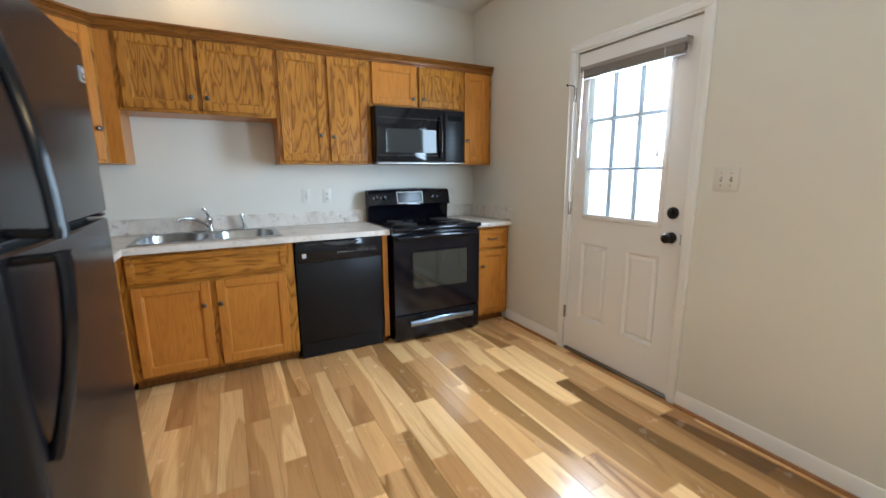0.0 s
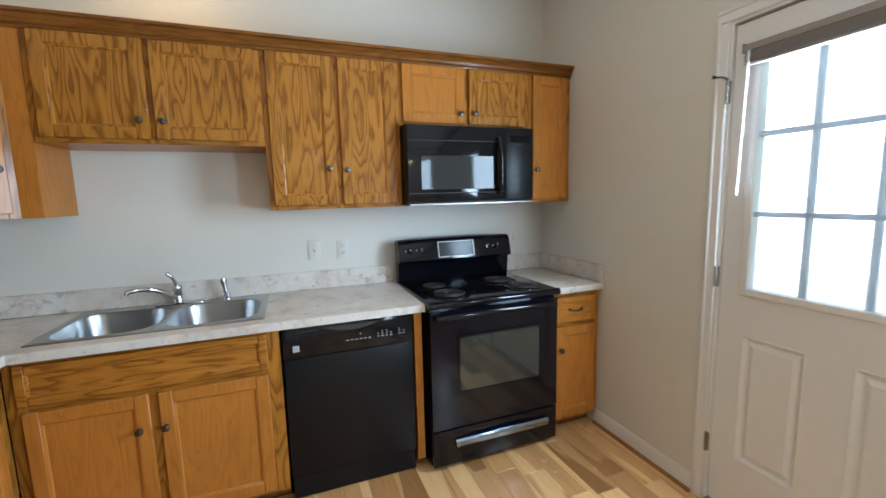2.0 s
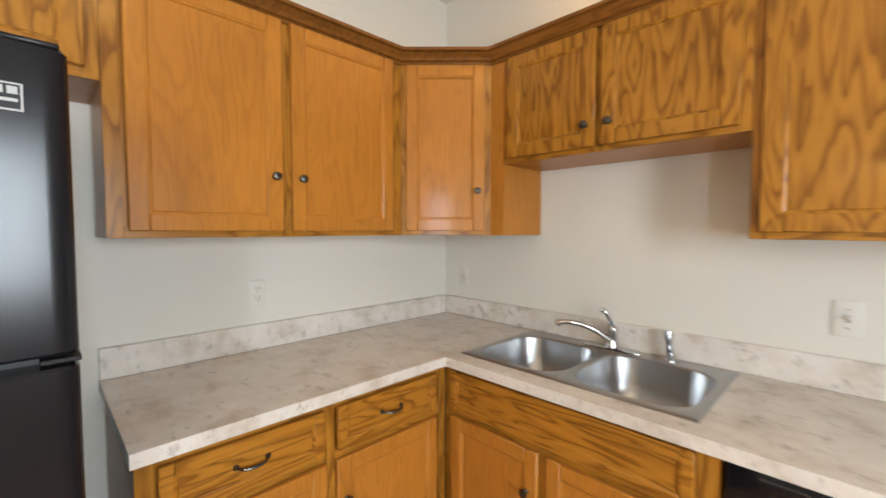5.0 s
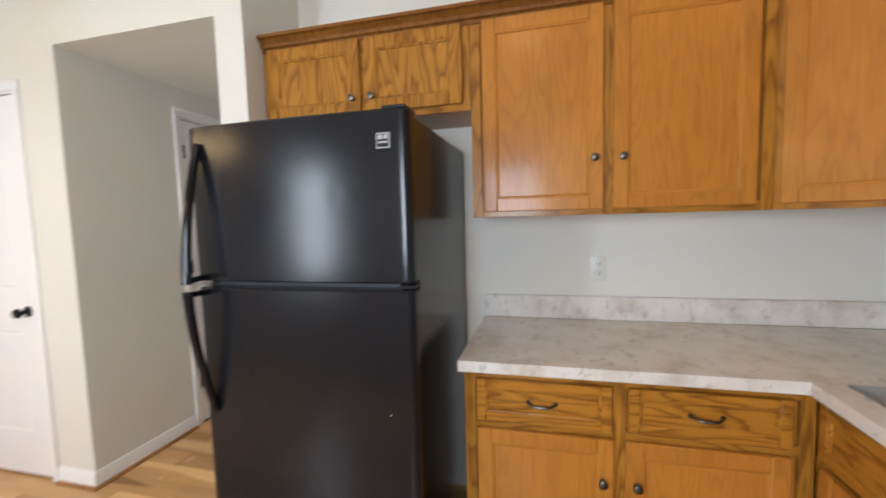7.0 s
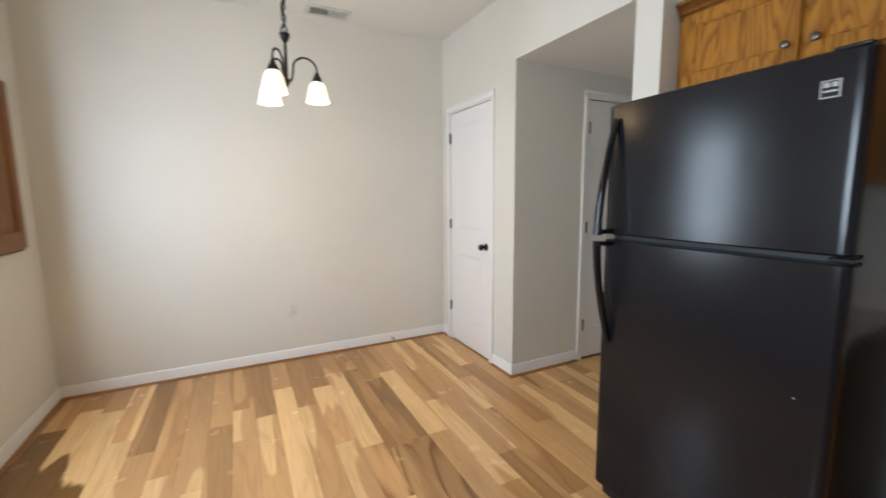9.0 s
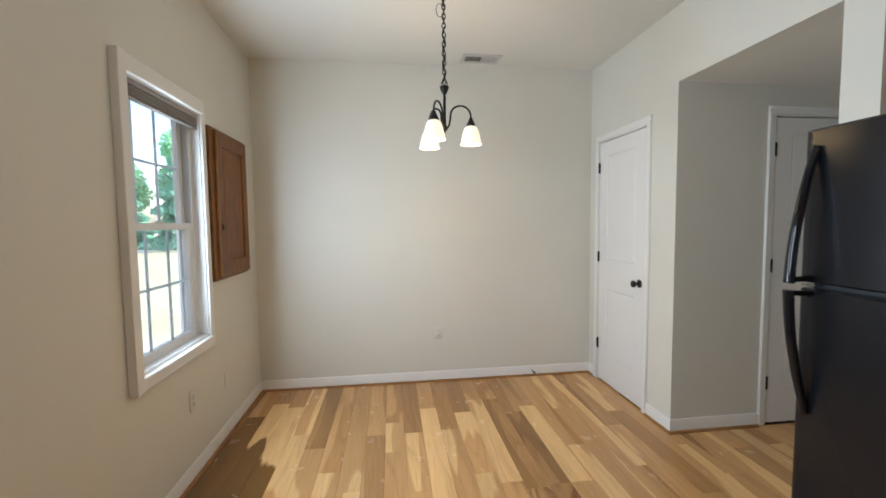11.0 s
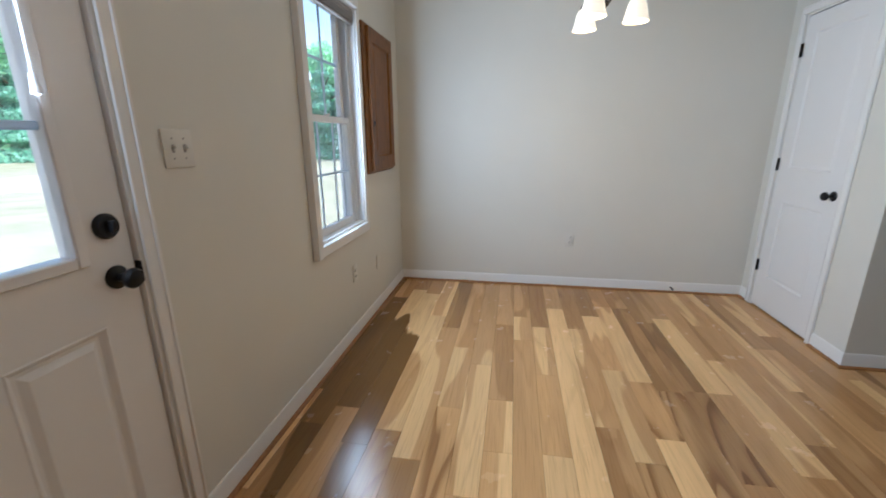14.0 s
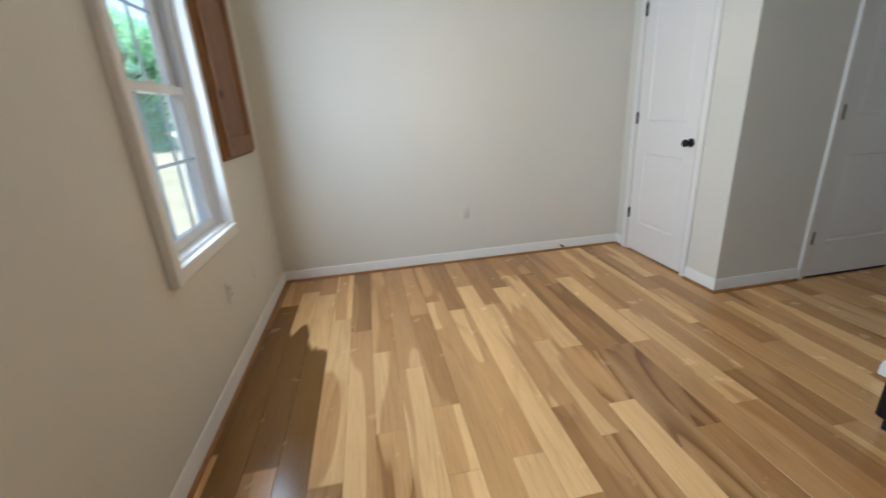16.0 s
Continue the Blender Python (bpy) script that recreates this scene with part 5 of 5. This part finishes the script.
# ---- outside ----
tagged(part("ground", boxed(-400, 400, -400, 400, -1.2, -0.55), LAWN, smooth=False), "sunlit dry lawn round the house", "ground", "", "structure")
tagged(part("road", boxed(20.0, 27.0, -120, 120, -0.549, -0.54), GRAVEL, smooth=False), "pale gravel road across the lawn", "road", "", "structure")


def leafy(n, rx, rz, cz, size, seed, cone=False):
    """A crown of many small leaf clumps with gaps and an uneven outline."""
    rnd = random.Random(seed)
    bm = bmesh.new()
    lobes = [(rnd.uniform(-0.55, 0.55) * rx, rnd.uniform(-0.55, 0.55) * rx, cz + rnd.uniform(-0.6, 0.7) * rz, rnd.uniform(0.3, 0.55)) for _ in range(16)]
    for i in range(n):
        if cone:
            h = rnd.random() ** 1.4
            a, r = rnd.uniform(0, 6.283), rx * (1 - h) * (0.45 + 0.6 * rnd.random()) + 0.1
            r *= 0.75 + 0.25 * math.sin(h * 40)
            p = Vector((r * math.cos(a), r * math.sin(a), cz - rz + 2 * rz * h - 0.25 * r))
        else:
            lx, ly, lz, lr = rnd.choice(lobes)
            d = Vector((rnd.gauss(0, 1), rnd.gauss(0, 1), rnd.gauss(0, 1))).normalized() * (0.65 + 0.4 * rnd.random())
            p = Vector((lx + d.x * lr * rx, ly + d.y * lr * rx, lz + d.z * lr * rz))
        e = Euler((rnd.uniform(0, 6.3), rnd.uniform(0, 6.3), rnd.uniform(0, 6.3)))
        s = size * rnd.uniform(0.6, 1.3)
        vs = [bm.verts.new(p + e.to_matrix() @ (Vector(q) * s)) for q in ((-1, 0, 0), (0, -0.45, 0.12), (1, 0, 0), (0, 0.45, 0.12))]
        bm.faces.new([vs[0], vs[1], vs[2]])
        bm.faces.new([vs[0], vs[2], vs[3]])
    return bm


def tree(name, label, h, rx, seed, cone, mat, n, m):
    t = thing(name, m, label, "tree", "trees beyond the road")
    rnd = random.Random(seed)
    bm = tube(bmesh.new(), [(0, 0, -0.3), (0.05, 0.02, h * 0.2), (-0.04, 0.06, h * 0.5), (0.03, 0.0, h * 0.86)], [0.26, 0.2, 0.13, 0.03], seg=10)
    for i in range(7):
        a, z = rnd.uniform(0, 6.28), h * rnd.uniform(0.3, 0.7)
        q = Vector((math.cos(a), math.sin(a), 0.6)) * rx * 0.6
        tube(bm, [(0, 0, z), (q.x * 0.5, q.y * 0.5, z + q.z * 0.35), (q.x, q.y, z + q.z)], [0.09, 0.06, 0.02], seg=6)
    part("trunk", bm, BARK, t)
    part("crown", leafy(n, rx, h * (0.46 if cone else 0.38), h * (0.53 if cone else 0.6), 0.16 if cone else 0.20, seed, cone), mat, t, smooth=False)
    return t


broad = tree("broadleaf_tree", "tall leafy green tree beyond the road", 9.0, 3.4, 3, False, LEAF_A, 22000, pose(44, 2.0, -0.55))
cedar = tree("conifer_tree", "dense green conifer beyond the road", 8.0, 2.6, 5, True, LEAF_B, 20000, pose(38, -9.5, -0.55))
rnd = random.Random(11)
for i in range(26):
    y = -60 + 4.6 * i + rnd.uniform(-1, 1)
    k = rnd.uniform(1.45, 1.85) if y < -8 else rnd.uniform(1.0, 1.5)
    src = broad if rnd.random() < 0.6 else cedar
    src.scale = (k, k, k * rnd.uniform(0.85, 1.05))
    copy_thing(src, pose((40 if y < -8 else 47) + rnd.uniform(-3, 6), y, -0.55, 0, 0, rnd.uniform(0, 360)))
    src.scale = (1, 1, 1)
for i in range(16):
    x = 4 + 3.0 * i + rnd.uniform(-1, 1)
    k = rnd.uniform(0.95, 1.3)
    src = broad if rnd.random() < 0.6 else cedar
    src.scale = (k, k, k * rnd.uniform(0.85, 1.05))
    copy_thing(src, pose(x, -40 + rnd.uniform(-5, 5) + 0.35 * i, -0.55, 0, 0, rnd.uniform(0, 360)))
    src.scale = (1, 1, 1)
tagged(part("hedge", leafy(9000, 50, 1.4, 0.5, 0.4, 8), LEAF_A, smooth=False), "low green brush under the trees", "bushes", "", "stuff").matrix_world = Matrix.Translation((46, 0, -0.2)) @ Matrix.Diagonal((0.06, 1, 1, 1))
pole = thing("utility_pole", pose(31.0, 9.0, -0.55), "weathered wooden utility pole by the road", "pole")
part("pole", tube(bmesh.new(), [(0, 0, -0.2), (0, 0, 9)], [0.15, 0.1], seg=10), BARK, pole)
part("crossarm", boxed(-0.06, 0.06, -1.0, 1.0, 8.2, 8.35), BARK, pole)
for k in (0, 1, 2):
    tagged(part("power_line", tube(bmesh.new(), [(31.0, 9.0 + y, 7.7 - 0.45 * k - 1.2 * math.sin(math.pi * (y + 60) / 120) ** 2) for y in range(-60, 61, 6)], 0.02, seg=5), SLOT), "thin dark overhead power line", "cable")

# white neighbouring house
house = thing("neighbour_house", pose(13.0, 5.2, -0.55), "white lap-sided neighbouring house across the lawn", "house")
HL, HD, HH = 13.0, 9.0, 6.4
part("wall", boxed(0.02, HD, 0.02, HL, 0, HH), SIDING, house, smooth=False)
for i in range(37):
    z = 0.35 + 0.165 * i
    if z + 0.16 > HH:
        break
    bm = bmesh.new()
    loft(bm, [[(0.0, y, z), (0.02, y, z), (0.02, y, z + 0.165), (0.014, y, z + 0.165)] for y in (0.06, HL)])
    part("siding_board", bm, SIDING, house, smooth=False)
part("corner_board", boxed(-0.012, 0.10, -0.012, 0.058, 0.2, HH, b=0.004), SIDING, house)
bm = bmesh.new()
loft(bm, [[(x, y, z) for x, z in ((-0.5, HH - 0.05), (HD / 2, HH + 2.2), (HD + 0.5, HH - 0.05), (HD + 0.5, HH + 0.05), (HD / 2, HH + 2.35), (-0.5, HH + 0.1))] for y in (-0.4, HL + 0.4)])
part("roof", bm, SLOT, house, "dark shingle roof", smooth=False)
part("downspout", boxed(-0.07, -0.002, 1.5, 1.58, 0.1, HH, b=0.01), SIDING, house)

# ---- floor boards, last ----
PW, X0 = 0.1275, 1.957
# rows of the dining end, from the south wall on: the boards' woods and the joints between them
# rows 4 to 7: dark woods, part heartwood, part shade by the window wall
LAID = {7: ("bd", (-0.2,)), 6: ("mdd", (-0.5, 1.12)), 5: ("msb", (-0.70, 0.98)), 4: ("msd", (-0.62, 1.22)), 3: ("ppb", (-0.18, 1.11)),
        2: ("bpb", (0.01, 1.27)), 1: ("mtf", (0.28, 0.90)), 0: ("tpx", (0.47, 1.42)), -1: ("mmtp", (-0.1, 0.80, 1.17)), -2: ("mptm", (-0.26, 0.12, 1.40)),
        -3: ("mtmp", (-0.1, 0.52, 1.15)), -4: ("tpm", (-0.45, 1.36)), -5: ("mtm", (-0.11, 0.93)), -6: ("mtpf", (-0.35, 0.41, 1.13)),
        -7: ("mpf", (-0.55, 0.51)), -8: ("mbfm", (-0.54, 0.58, 1.5)), -9: ("mbfm", (-0.30, 0.56, 1.18)), -10: ("mptm", (-0.38, 0.56, 1.6)),
        -11: ("mtm", (0.2, 1.1)), -12: ("ttm", (-0.3, 0.9)), -13: ("tmt", (0.47, 1.3)), -14: ("mtt", (0.0, 0.95)), -15: ("tmt", (-0.2, 0.75)), -16: ("ttm", (0.3, 1.2))}
rnd = random.Random(21)


def board(x0, x1, y0, y1, wood):
    hx, hy, g = (x1 - x0) / 2, (y1 - y0) / 2, 0.0004
    bm = bmesh.new()
    loft(bm, [[(a * (hx - o), b_ * (hy - o), z) for a, b_ in ((-1, -1), (1, -1), (1, 1), (-1, 1))] for o, z in ((g, -0.0115), (g, -0.0009), (g + 0.0008, 0.0))])
    p = part("plank", bm, BOARDS[wood], floor, smooth=False)
    p.location = ((x0 + x1) / 2, (y0 + y1) / 2, 0)


for i in range(-33, 8):
    x0, x1 = max(X0 + PW * i, -2.2), min(X0 + PW * (i + 1), EAST)
    if x1 - x0 < 0.01:
        continue
    in_hall = x1 <= WEST - 0.06
    y, end = (HALL0, HALL1) if in_hall and x1 < KITCH else ((HALL0, 3.36) if in_hall else (SOUTH, 3.36))
    woods, joints = LAID.get(i, ("", ()))
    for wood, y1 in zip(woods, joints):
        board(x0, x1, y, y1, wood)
        y = y1
    last = woods[-1:]
    while y < end - 0.01:
        ln = rnd.choice((0.45, 0.55, 0.7, 0.85, 1.0, 1.2)) * rnd.uniform(0.92, 1.08)
        if y in (SOUTH, HALL0):
            ln *= rnd.uniform(0.4, 1.0)
        y1 = min(y + ln, end)
        if end - y1 < 0.12:
            y1 = end
        board(x0, x1, y, y1, last or rnd.choice("ttmtmtmt" if in_hall else "ppttttttmmx"))
        last = ""
        y = y1
